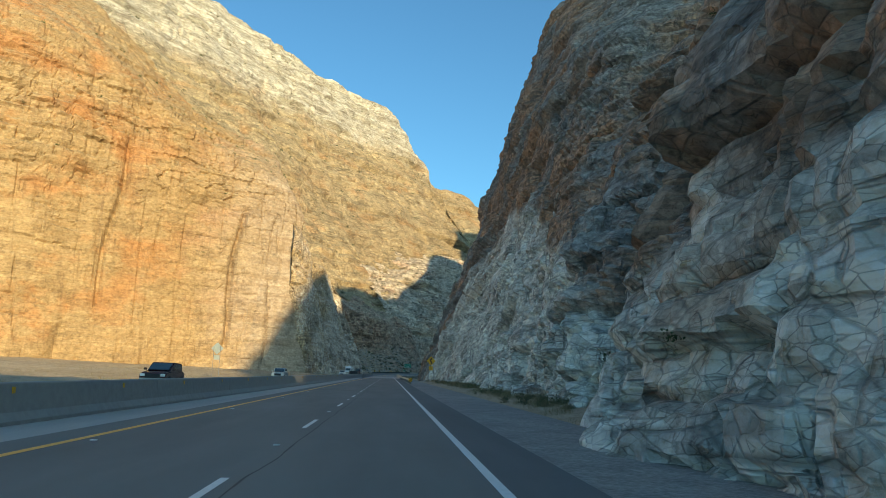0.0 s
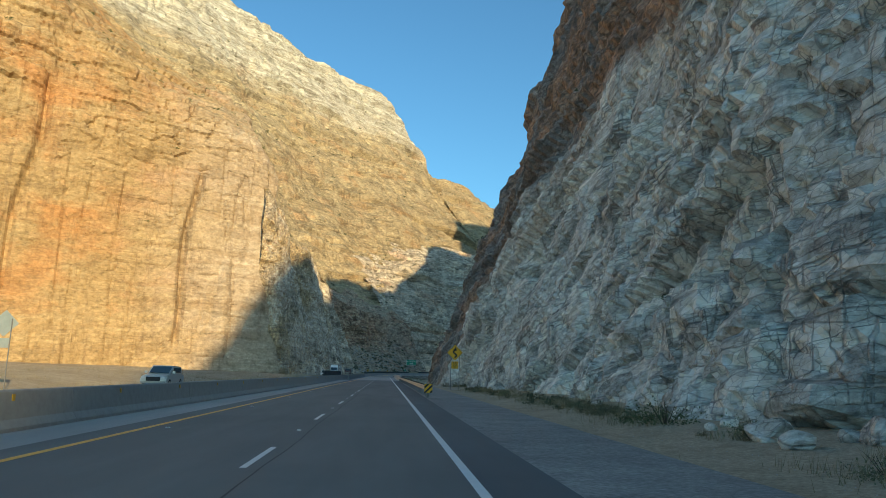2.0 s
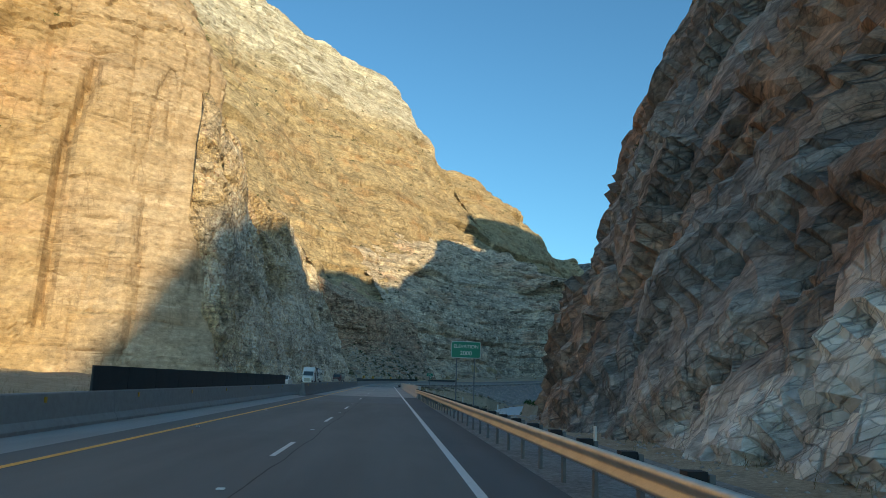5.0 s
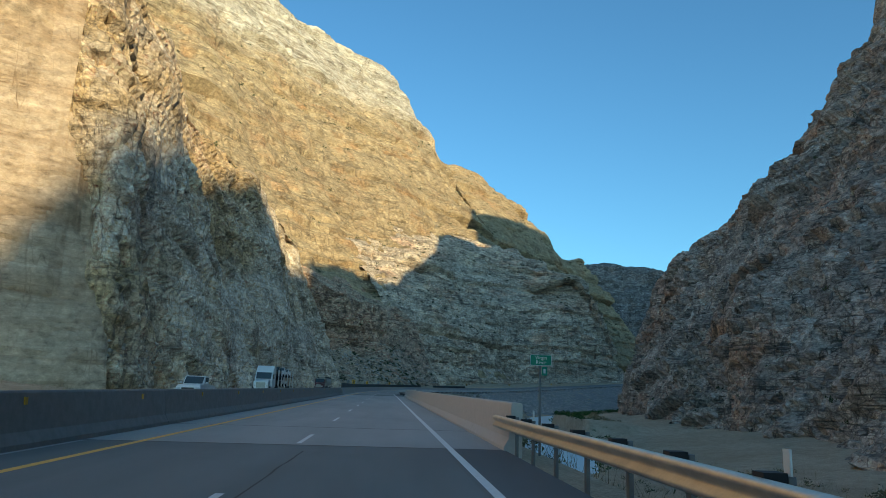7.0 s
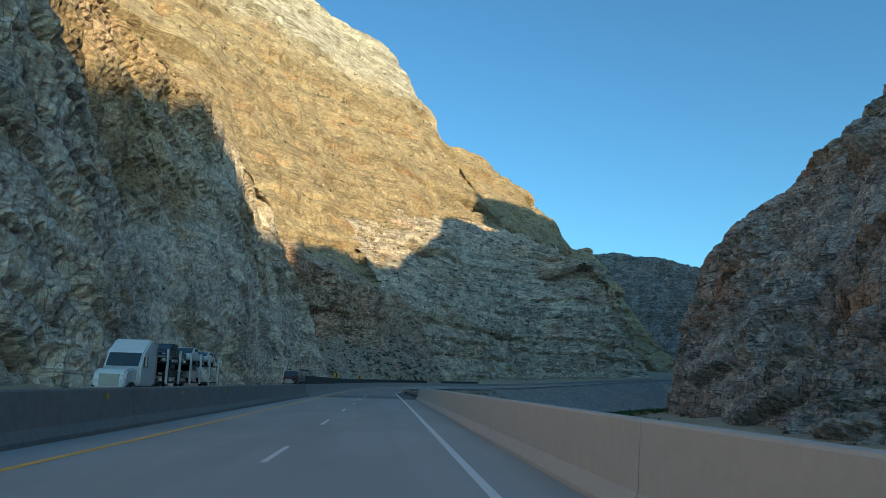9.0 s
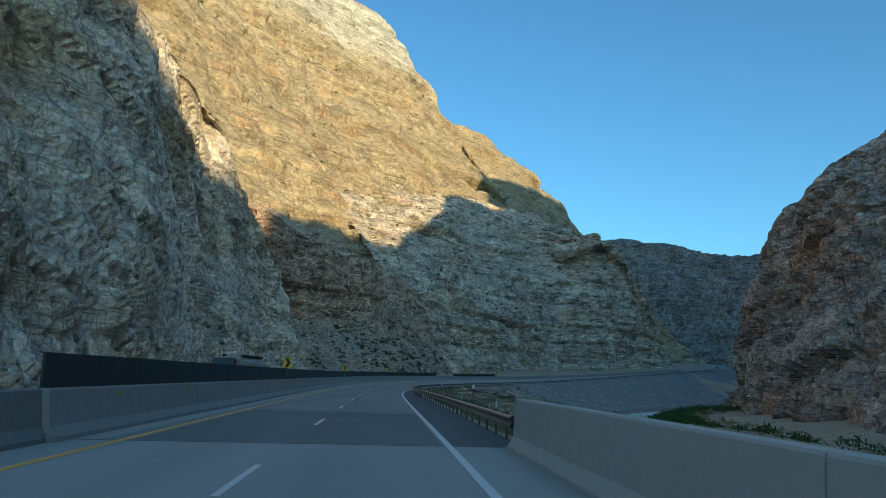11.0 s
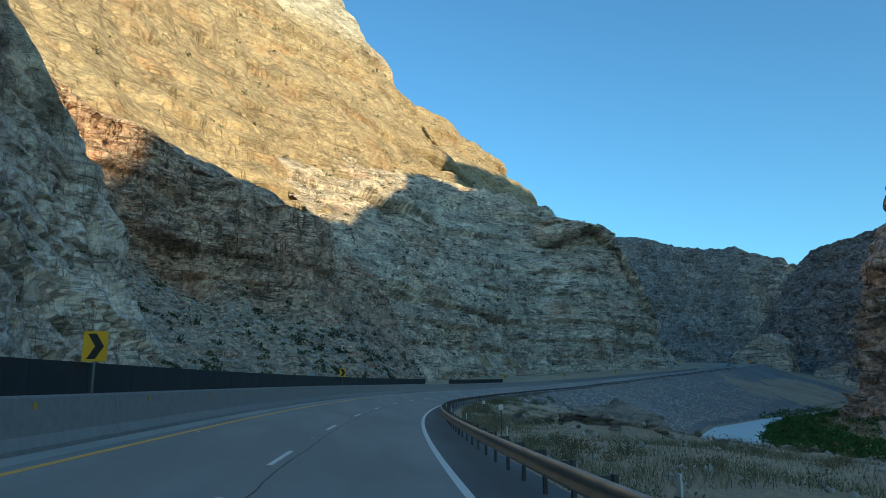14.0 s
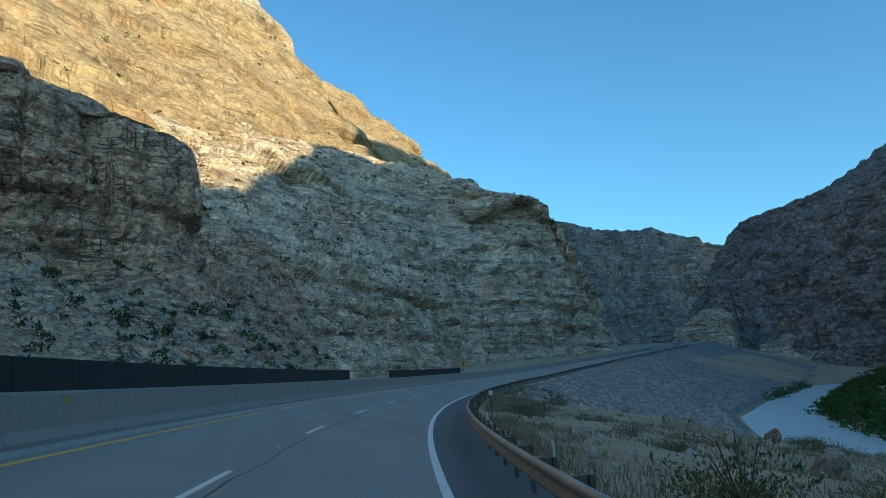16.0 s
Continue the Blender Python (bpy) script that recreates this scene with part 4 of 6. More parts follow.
def axis(a0, a1, a2, a3, fine, coarse):
    return np.concatenate([np.arange(a0, a1, coarse), np.arange(a1, a2, fine), np.arange(a2, a3, coarse)])


gx = axis(-2400, -60, 190, 2600, 1.5, 45)
gy = axis(-1200, -20, 640, 3400, 2.1, 45)
GX, GY = np.meshgrid(gx, gy, indexing="ij")
ground = tagged(new("ground", grid_mesh("ground", np.stack([GX, GY, ground_z(GX, GY)], -1), EARTH)), "gravelly grey-brown desert earth", "ground", kind="structure")

rv = np.concatenate([np.linspace(RIVER[i], RIVER[i + 1], 12, endpoint=False) for i in range(len(RIVER) - 1)])
rt = np.gradient(rv, axis=0)
rn = np.stack([rt[:, 1], -rt[:, 0]], -1) / np.hypot(*rt.T)[:, None]
wide = np.linspace(-7.0, 7.0, 8)
RP = np.concatenate([rv[:, None, :] + rn[:, None, :] * wide[None, :, None], np.full((len(rv), 8, 1), -9.0)], -1)
tagged(new("water", grid_mesh("water", RP, WATER)), "river water with pale blue-grey sky reflection painted in", "river", kind="structure")

es, ed = np.meshgrid(np.arange(486, 856, 1.5), np.arange(7.0, 120, 1.2), indexing="ij")
ep = road_at(es, ed)[0]
ep = ep.reshape(es.shape + (3,))
ep[..., 2] = ground_z(ep[..., 0], ep[..., 1]) + 0.07 + 0.10 * fbm(ep[..., 0] / 1.7, ep[..., 1] / 1.7, 0 * es, 61, 3)
ep[..., 2] -= 1.6 * smooth(-7.2, -6.0, river_distance(ep[..., 0], ep[..., 1], True)) + 0.3 * (1 - smooth(486, 496, es))
tagged(new("embankment", grid_mesh("embankment", ep, GRAVEL)), "grey gravel embankment falling from the road to the river", "embankment", kind="structure")

# ---- road ----
road = thing("road", "dark grey two-lane asphalt carriageway", "road", kind="structure")
part("asphalt_near", ribbon("asphalt_near", -120, 205.5, -4.8, 3.75, ASPHALT_OLD), ASPHALT_OLD, road)
part("deck", ribbon("deck", 205.5, 307, -5.2, 5.0, DECK), DECK, road, "worn pale concrete bridge deck")
part("asphalt_far", ribbon("asphalt_far", 307, 1040, -4.8, 3.75, ASPHALT), ASPHALT, road)
for a, b in ((-120, 205.5), (307, 1040)):
    part("shoulder", ribbon("shoulder", a, b, 3.75, 5.0 if a < 0 else 5.5, ASPHALT_DARK), ASPHALT_DARK, road, "nearly black shoulder asphalt")
    part("gutter", ribbon("gutter", a, b, *((-6.4, -4.8) if a < 0 else (-4.85, -4.2)), GUTTER, 0.0 if a < 0 else 0.004), GUTTER, road, "pale dusty gutter")
part("edge_line", ribbon("edge_line", -120, 1040, 3.58, 3.74, WHITE_LINE, 0.006), WHITE_LINE, road, "solid white edge line")
ys = np.arange(-120.0, 1040.0, 2.0)
yd = eased(ys, (0, 60, 130, 185, 260, 320), (-3.78, -3.96, -3.96, -3.58, -3.58, -3.75))
part("centre_line", grid_mesh("centre_line", np.stack([road_at(ys, yd - 0.09, 0.006)[0], road_at(ys, yd + 0.09, 0.006)[0]], 1), YELLOW_LINE, flip=True), YELLOW_LINE, road, "solid yellow edge line")
starts = [28.5 - 12.19 * k for k in range(9, 0, -1)] + [28.5 + 12.19 * k for k in range(13)] + [194.3 + 11.7 * k for k in range(10)] + [313.2 + 12.19 * k for k in range(48)]
for s in starts:
    part("lane_dash", ribbon("lane_dash", s, s + 3.3, -0.06, 0.06, WHITE_LINE, 0.006, 1.1), WHITE_LINE, road)

far_road = thing("road", "asphalt carriageway for oncoming traffic", "road", kind="structure")
part("asphalt", ribbon("asphalt", -120, 1040, -18.5, -7.6, ASPHALT, 0.01), ASPHALT, far_road)
part("edge_line", ribbon("edge_line", -120, 1040, -17.2, -17.05, WHITE_LINE, 0.02), WHITE_LINE, far_road)

part("gravel_pullout", ribbon("gravel_pullout", -60, 178, 5.0, 8.4, PULLOUT, -0.03), PULLOUT, road, "dusty grey gravel pullout")

# ---- barriers ----
JERSEY = [(-0.32, -0.05), (-0.32, 0.09), (-0.20, 0.28), (-0.11, 0.92), (-0.08, 0.96), (0.08, 0.96), (0.11, 0.92), (0.20, 0.28), (0.32, 0.09), (0.32, -0.05)]
TALL = [(x, z * 1.17) for x, z in JERSEY]


def median(s0, s1, d, outline, mat, label, length=12.2, reflect=True, at=7.1):
    wall = thing("median_barrier", label, "barrier", kind="structure")
    s = s0
    while s < s1 - 0.5:
        e = min(s + length, s1)
        part("barrier_section", sweep_profile("barrier_section", s + 0.012, e - 0.012, outline, d, mat, 3.0), mat, wall)
        s = e
    return wall


w1 = median(-60, 200, -6.7, JERSEY, CONCRETE, "grey concrete median barrier with amber reflectors")
part("barrier_section", sweep_profile("barrier_section", 199.9, 206.5, JERSEY, lambda q: -6.7 + 1.2 * smooth(199.9, 206.5, q), CONCRETE, 0.6), CONCRETE, w1)
w2 = median(200, 306, -5.25, TALL, CONCRETE_DARK, "dark stained concrete bridge median barrier")
w3 = median(306, 760, -5.1, TALL, CONCRETE, "grey concrete median barrier beside the bend")
for wall, s0, s1, d, z in ((w1, -41.1, 198, -6.7, 0.78), (w2, 203, 304, -5.25, 0.92), (w3, 310, 520, -5.1, 0.92)):
    s = s0
    while s < s1:
        o = part("reflector", boxed(0.0, 0.03, -0.06, 0.06, -0.075, 0.075), REFLECTOR, wall)
        o.matrix_world = stand(s, d + 0.125, z)
        s += 7.0
for s0, s1 in ((158, 199), (306, 484), (499, 537)):
    sc = thing("glare_screen", "dark panel screen fixed on top of the concrete barrier", "screen")
    s = s0
    while s < s1 - 0.3:
        e = min(s + 3.0, s1)
        part("panel", sweep_profile("panel", s + 0.015, e - 0.015, [(-0.03, 0.0), (-0.03, 0.76), (0.03, 0.76), (0.03, 0.0)], -6.7 if s < 200 else -5.18, SCREEN, 1.5, 0.965 if s < 200 else 1.125), SCREEN, sc)
        s = e

PARAPET = [(-0.05, -0.3), (-0.05, 0.08), (0.08, 0.30), (0.13, 1.10), (0.15, 1.13), (0.38, 1.13), (0.40, 1.10), (0.40, -0.3)]
para = thing("bridge_parapet", "tan-grey concrete bridge parapet with vertical joints", "parapet", kind="structure")
for k in range(9):
    part("parapet_section", sweep_profile("parapet_section", 205.4 if k == 0 else 200.75 + 11.75 * k, 200.75 + 11.75 * (k + 1) - 0.03, PARAPET, 5.0, CONCRETE_WARM, 3.0), CONCRETE_WARM, para)

# ---- guardrails ----
WBEAM = [(0.0, 0.0), (0.08, 0.035), (0.08, 0.085), (0.01, 0.135), (0.01, 0.175), (0.08, 0.225), (0.08, 0.275), (0.0, 0.31)]
WBEAM = [(-x, z) for x, z in WBEAM] + [(-x + 0.012, z) for x, z in WBEAM[::-1]]


def guardrail(s0, s1, d_of, steel, post_gap, label, spacer, top, posts, deep):
    rail = thing("guardrail", label, "guardrail")
    s = s0
    while s < s1 - 0.2:
        e = min(s + 7.62, s1)
        n = 5
        S = np.linspace(s, e, n)[:, None]
        o = np.array(WBEAM + WBEAM[:1])
        P = road_at(S, d_of(S) + o[None, :, 0], o[None, :, 1] + top - 0.31)[0]
        part("beam", grid_mesh("beam", P, steel, flip=True), steel, rail)
        s = e
    s = s0 + 0.4
    post_me = mesh_of("post", boxed(-0.03, 0.03, -0.06, 0.06, -0.7, top + 0.01), posts)
    block_me = mesh_of("spacer", boxed(-0.10, 0.10, -deep, deep, top - 0.31, top + deep - 0.05), spacer)
    white_me = mesh_of("delineator", boxed(-0.01, 0.01, -0.05, 0.05, top, top + 0.22), SIGN_WHITE)
    k = 0
    while s < s1:
        d = float(d_of(np.array(s)))
        part("post", post_me, posts, rail).matrix_world = stand(s, d + 0.27)
        part("spacer", block_me, spacer, rail).matrix_world = stand(s, d + 0.115)
        if k % 5 == 2:
            part("delineator", white_me, SIGN_WHITE, rail, "white reflector plate").matrix_world = stand(s, d + 0.27)
        s += post_gap
        k += 1
    return rail


guardrail(103.6, 206.6, lambda s: 5.05 - 0.13 * smooth(196, 204, s), STEEL, 1.905, "galvanised steel guardrail with black spacer blocks", BLOCK, 0.80, POST, 0.09)
guardrail(307, 790, lambda s: 5.15 - 0.4 * smooth(330, 365, s) + 0.7 * smooth(430, 475, s), STEEL_DARK, 1.905, "weathered brown steel guardrail along the bend", POST_DARK, 0.72, POST_DARK, 0.04)

# ---- lettering ----
def letters(name, text, size, mat, parent, at, label=""):
    cu = bpy.data.curves.new(name, 'FONT')
    cu.body, cu.size, cu.extrude = text, size, 0.002
    cu.align_x, cu.align_y = 'CENTER', 'CENTER'
    tmp = bpy.data.objects.new(name, cu)
    scene.collection.objects.link(tmp)
    me = bpy.data.meshes.new_from_object(tmp.evaluated_get(bpy.context.evaluated_depsgraph_get()))
    bpy.data.objects.remove(tmp)
    me.materials.clear()
    me.materials.append(mat)
    ob = new(name, me)
    ob.parent = parent
    ob.matrix_local = at
    return tagged(ob, label) if label else ob


FACE = pose(0, 0, 0, 90, 0, 0)          # text that faces -y


def plate(w, h, th=0.006, r=0.05):
    """A sign blank in the x-z plane with rounded corners."""
    out = []
    for cx, cz, a0 in ((w / 2 - r, h / 2 - r, 0), (-w / 2 + r, h / 2 - r, 90), (-w / 2 + r, -h / 2 + r, 180), (w / 2 - r, -h / 2 + r, 270)):
        for k in range(4):
            a = radians(a0 + 30 * k)
            out.append((cx + r * math.cos(a), cz + r * math.sin(a)))
    return prism(bmesh.new(), out, 0, th)


def moved(ob, m):
    ob.matrix_local = m
    return ob


def stroke(points, width):
    """A flat band of that width along (x, z) points, 3 mm thick."""
    bm = bmesh.new()
    P = [Vector((x, 0, z)) for x, z in points]
    rows = []
    for i, p in enumerate(P):
        d = (P[min(i + 1, len(P) - 1)] - P[max(i - 1, 0)]).normalized()
        n = Vector((-d.z, 0, d.x)) * width / 2
        rows.append((bm.verts.new(p + n), bm.verts.new(p - n)))
    for a, b in zip(rows, rows[1:]):
        bm.faces.new((a[0], a[1], b[1], b[0]))
    r = bmesh.ops.extrude_face_region(bm, geom=list(bm.faces))
    bmesh.ops.translate(bm, vec=(0, -0.003, 0), verts=[v for v in r["geom"] if isinstance(v, bmesh.types.BMVert)])
    bmesh.ops.recalc_face_normals(bm, faces=bm.faces)
    return bm


def solid(points, y0=-0.003, y1=0.0):
    return prism(bmesh.new(), points, y0, y1)


# ---- winding road sign ----
sign = thing("warning_sign", "yellow winding road warning sign with a 55 MPH plaque", "road sign", at=stand(131.6, 9.75))
for x in (-0.42, 0.50):
    part("post", boxed(x - 0.03, x + 0.03, 0.02, 0.06, -0.5, 3.9), POST, sign, "thin grey steel post")
diamond = moved(part("diamond_plate", plate(1.22, 1.22, 0.006, 0.06), SIGN_YELLOW, sign, "yellow diamond plate"), pose(0, 0, 3.97, 0, 45, 0))
rim = part("border", bmesh.new(), SIGN_BLACK, diamond, "black border")
bm = bmesh.new()
for a, b in (((-0.565, 0.545), (0.565, 0.565)), ((-0.565, -0.565), (0.565, -0.545)), ((-0.565, -0.565), (-0.545, 0.565)), ((0.545, -0.565), (0.565, 0.565))):
    box(bm, a[0], b[0], -0.003, 0.0, a[1], b[1])
bm.to_mesh(rim.data)
bm.free()
curve = [(0.0 + 0.17 * math.sin(k / 22 * 2 * math.pi - 0.3) * (1 if k < 24 else 0.6), -0.55 + 0.84 * k / 24) for k in range(25)]
moved(part("curve_arrow", stroke(curve, 0.17), SIGN_BLACK, diamond, "black winding arrow"), pose(0, 0, 0, 0, -45, 0))
moved(part("arrow_head", solid([(-0.20, 0.22), (0.24, 0.22), (0.06, 0.62)]), SIGN_BLACK, diamond), pose(0, 0, 0, 0, -45, 0))
plaque = moved(part("speed_plaque", plate(0.74, 0.78, 0.006, 0.05), SIGN_YELLOW, sign, "yellow speed plaque"), pose(0, 0, 2.62))
bm = bmesh.new()
for a, b in (((-0.34, 0.345), (0.34, 0.36)), ((-0.34, -0.36), (0.34, -0.345)), ((-0.345, -0.36), (-0.33, 0.36)), ((0.33, -0.36), (0.345, 0.36))):
    box(bm, a[0], b[0], -0.003, 0.0, a[1], b[1])
part("border", bm, SIGN_BLACK, plaque)
letters("figures", "55", 0.52, SIGN_BLACK, plaque, pose(0, -0.004, 0.10) @ FACE)
letters("letters", "MPH", 0.20, SIGN_BLACK, plaque, pose(0, -0.004, -0.22) @ FACE)

# ---- elevation sign and river sign ----
el = thing("elevation_sign", "green road sign with white lettering on a steel post", "road sign", at=stand(175.5, 6.5))
for x in (-0.5, 0.5):
    part("post", boxed(x - 0.03, x + 0.03, 0.02, 0.06, -3, 3.5), POST, el)
board = moved(part("sign_board", plate(1.66, 0.92, 0.006, 0.08), SIGN_WHITE, el, "white-edged board"), pose(0, 0, 3.42))
moved(part("green_face", plate(1.60, 0.86, 0.004, 0.07), SIGN_GREEN, board, "green face"), pose(0, -0.005, 0))
letters("letters", "ELEVATION", 0.27, SIGN_WHITE, board, pose(0, -0.009, 0.17) @ FACE)
letters("figures", "2000", 0.34, SIGN_WHITE, board, pose(0, -0.009, -0.20) @ FACE)

rs = thing("river_sign", "small green river name sign on a grey post", "road sign", at=stand(207.6, 6.3))
part("post", boxed(-0.03, 0.03, 0.02, 0.06, -4, 2.45), POST, rs)
board = moved(part("sign_board", plate(0.60, 0.30, 0.006, 0.03), SIGN_WHITE, rs, "white-edged board"), pose(0.02, 0, 2.28))
moved(part("green_face", plate(0.575, 0.275, 0.004, 0.025), SIGN_GREEN, board, "green face"), pose(0, -0.005, 0))
letters("letters", "Virgin", 0.14, SIGN_WHITE, board, pose(0, -0.009, 0.065) @ FACE)
letters("letters", "River", 0.14, SIGN_WHITE, board, pose(0, -0.009, -0.065) @ FACE)
small = moved(part("marker_plate", plate(0.16, 0.24, 0.006, 0.02), SIGN_GREEN, rs, "small green marker plate"), pose(0.12, 0, 1.98))
part("figure_bar", solid([(-0.03, -0.06), (0.03, -0.06), (0.03, 0.06), (-0.03, 0.06)], -0.006, -0.001), SIGN_WHITE, small)

# ---- signs for the other carriageway, seen from behind ----
back = thing("warning_sign", "grey back of a diamond sign and its plaque on two posts", "road sign", at=pose(-24.2, 101.2, 0.2, 0, 0, 0))
for x in (-0.45, 0.45):
    part("post", boxed(x - 0.03, x + 0.03, -0.06, -0.02, -0.8, 4.2), POST, back)
moved(part("diamond_plate", plate(1.22, 1.22, 0.006, 0.06), PALE_BACK, back, "bare metal diamond back"), pose(0, 0, 3.9, 0, 45, 0))
moved(part("speed_plaque", plate(0.76, 0.62, 0.006, 0.05), PALE_BACK, back), pose(0, 0, 2.65))
for s, d, w, h in ((441, -20.5, 0.9, 1.1), (476, -20.5, 0.9, 1.1), (404, -20.5, 0.8, 0.9)):
    b = thing("road_sign", "dark back of a small roadside sign on a post", "road sign", "sign backs", at=stand(s, d))
    part("post", boxed(-0.03, 0.03, -0.05, -0.01, -0.6, 2.4), POST, b)
    moved(part("plate", plate(w, h, 0.006, 0.05), PALE_BACK, b), pose(0, 0, 2.5))

# ---- chevrons on the median barrier ----
chev = thing("chevron_sign", "yellow chevron sign with a black arrow on a thin post", "road sign", "chevrons along the bend", at=stand(343.5, -5.05, -0.5))
part("post", boxed(-0.025, 0.025, 0.01, 0.05, 0.0, 3.1), POST, chev)
p = moved(part("plate", plate(0.61, 0.76, 0.006, 0.04), SIGN_YELLOW, chev), pose(0, 0, 2.80))
part("chevron", solid([(-0.20, -0.32), (0.02, -0.32), (0.22, 0.0), (0.02, 0.32), (-0.20, 0.32), (0.0, 0.0)]), SIGN_BLACK, p, "black chevron")
for s in (390, 438.5, 538.5, 590, 645):
    copy_thing(chev, stand(s, -5.05, -0.5 if s < 500 else -0.3))
far_sign = thing("warning_sign", "distant yellow diamond sign beside the far road", "road sign", at=stand(812, 7.5))
part("post", boxed(-0.04, 0.04, 0.02, 0.06, -2, 3.6), POST, far_sign)
moved(part("diamond_plate", plate(1.2, 1.2), SIGN_YELLOW, far_sign), pose(0, 0, 3.2, 0, 45, 0))

# ---- guardrail's end ----
end = thing("end_terminal", "grey steel crash terminal with a striped marker", "guardrail end", at=stand(101.6, 5.12))
part("head", boxed(-0.20, 0.28, 0.0, 0.62, 0.36, 0.90, bevel=0.03), POST_PALE, end, "pale steel impact head")
part("channel", boxed(-0.10, 0.03, 0.6, 2.3, 0.40, 0.86, bevel=0.02), POST_PALE, end, "pale steel guide channel")
part("marker_back", boxed(-0.23, 0.31, -0.02, 0.0, 0.34, 0.92), SIGN_YELLOW, end, "yellow marker plate")
for k in range(3):
    c = -0.46 + 0.36 * k
    pts = [(-0.23, c + 0.34), (-0.23, c + 0.50), (0.31, c + 1.02), (0.31, c + 0.86)]
    clip = [(x, min(0.92, max(0.34, z))) for x, z in pts]
    if clip[1][1] - clip[0][1] + clip[2][1] - clip[3][1] > 0.02:
        # keep the band on the plate
        lo, hi = [], []
        for i in range(13):
            x = -0.23 + 0.54 * i / 12
            z0, z1 = c + 0.34 + 0.963 * (x + 0.23), c + 0.50 + 0.963 * (x + 0.23)
            z0, z1 = max(0.34, z0), min(0.92, z1)
            if z1 - z0 > 0.005:
                lo.append((x, z0))
                hi.append((x, z1))
        if len(lo) > 1:
            part("stripe", solid(lo + hi[::-1], -0.024, -0.0205), SIGN_BLACK, end, "black diagonal stripe")
part("post", boxed(-0.05, 0.05, 0.3, 0.42, -0.5, 0.38), POST, end)
part("strut", boxed(-0.03, 0.03, 0.4, 2.0, 0.05, 0.10), POST, end)

# ---- delineator posts ----
dl = thing("delineator_post", "thin roadside post with a white square reflector", "marker post", "delineators", at=stand(402, 6.9))
part("post", boxed(-0.025, 0.025, 0.0, 0.03, -0.6, 1.25), POST_DARK, dl)
part("reflector", boxed(-0.10, 0.10, -0.012, 0.0, 1.05, 1.28, bevel=0.004), SIGN_WHITE, dl)
for s, d in ((338, 8.0), (421, 7.6), (462, 6.4), (506, 6.4), (550, 6.4)):
    copy_thing(dl, stand(s, d))

# ---- road studs and the sealed joint ----
stud_me = mesh_of("road_stud", boxed(-0.06, 0.06, -0.05, 0.05, 0.0, 0.02, bevel=0.006), WHITE_LINE)
for s in [28.5 + 12.19 * k + 7.7 for k in range(-2, 14)] + [313.2 + 12.19 * k + 7.7 for k in range(26)]:
    part("road_stud", stud_me, WHITE_LINE, road).matrix_world = stand(s, 0.0, 0.003)
    part("road_stud", stud_me, WHITE_LINE, road).matrix_world = stand(s, -3.45, 0.003)
for s0, s1 in ((-40, 204), (309, 560)):
    S = np.arange(s0, s1, 0.35)
    d = 0.30 + 0.05 * fbm(S / 2.5, 0 * S, 0 * S, 91, 4)
    w = 0.012 + 0.012 * np.abs(fbm(S / 0.9, 0 * S, 0 * S, 93, 3))
    P = np.stack([road_at(S, d - w, 0.004)[0], road_at(S, d + w, 0.004)[0]], 1)
    part("sealed_joint", grid_mesh("sealed_joint", P, TAR, flip=True), TAR, road, "black sealed lane joint")
for s in (205.5, 213.0, 306.9):
    part("deck_joint", ribbon("deck_joint", s - 0.06, s + 0.06, -5.0, 4.9, TAR, 0.004), TAR, road, "dark expansion joint")
part("patch", ribbon("patch", 307.1, 322, -3.5, 3.5, ASPHALT_MID, 0.003), ASPHALT_MID, road, "darker asphalt patch")
part("patch", ribbon("patch", 186, 205.4, -3.5, 3.5, ASPHALT_MID, 0.003), ASPHALT_MID, road, "darker asphalt patch")

# ---- plants ----
def leaf_cloud(seed, n, radius, height, leaf, droop=0.0, clumps=9, hollow=0.25):
    """Small pointed leaves gathered in clumps about a low crown; returns vertices and faces."""
    rng = np.random.default_rng(seed)
    c = rng.normal(size=(clumps, 3))
    c /= np.linalg.norm(c, axis=1, keepdims=True)
    c[:, 2] = np.abs(c[:, 2]) * 0.9
    c *= rng.uniform(0.35, 0.85, (clumps, 1))
    k = rng.integers(0, clumps, n)
    p = c[k] + rng.normal(size=(n, 3)) * 0.22
    p = p * np.array([radius, radius, height])
    p[:, 2] = np.abs(p[:, 2])
    d = rng.normal(size=(n, 3)) + p / np.array([radius, radius, height]) * 1.2
    d[:, 2] += 0.5 - droop
    d /= np.linalg.norm(d, axis=1, keepdims=True)
    w = np.cross(d, rng.normal(size=(n, 3)))
    w /= np.linalg.norm(w, axis=1, keepdims=True)
    L = leaf * rng.uniform(0.6, 1.5, (n, 1))
    V = np.stack([p - w * L * 0.22, p + d * L * 0.5 + w * L * 0.25, p + d * L, p + d * L * 0.45 - w * L * 0.28], 1).reshape(-1, 3)
    F = np.arange(n * 4).reshape(n, 4)
    return V, F


def stems(seed, n, radius, height):
    rng = np.random.default_rng(seed)
    bm = bmesh.new()
    for _ in range(n):
        a = rng.uniform(0, 6.28)
        tip = (radius * 0.7 * math.cos(a) * rng.uniform(0.3, 1), radius * 0.7 * math.sin(a) * rng.uniform(0.3, 1), height * rng.uniform(0.5, 0.9))
        tube(bm, (0, 0, -0.1), tip, 0.025 * height, 0.006, 5)
    return bm


def bush_kind(seed, mat, n, radius, height, leaf):
    return (mesh_of("woody_base", stems(seed, 7, radius, height), BARK), soup_mesh("crown", *leaf_cloud(seed, n, radius, height, leaf), mat))


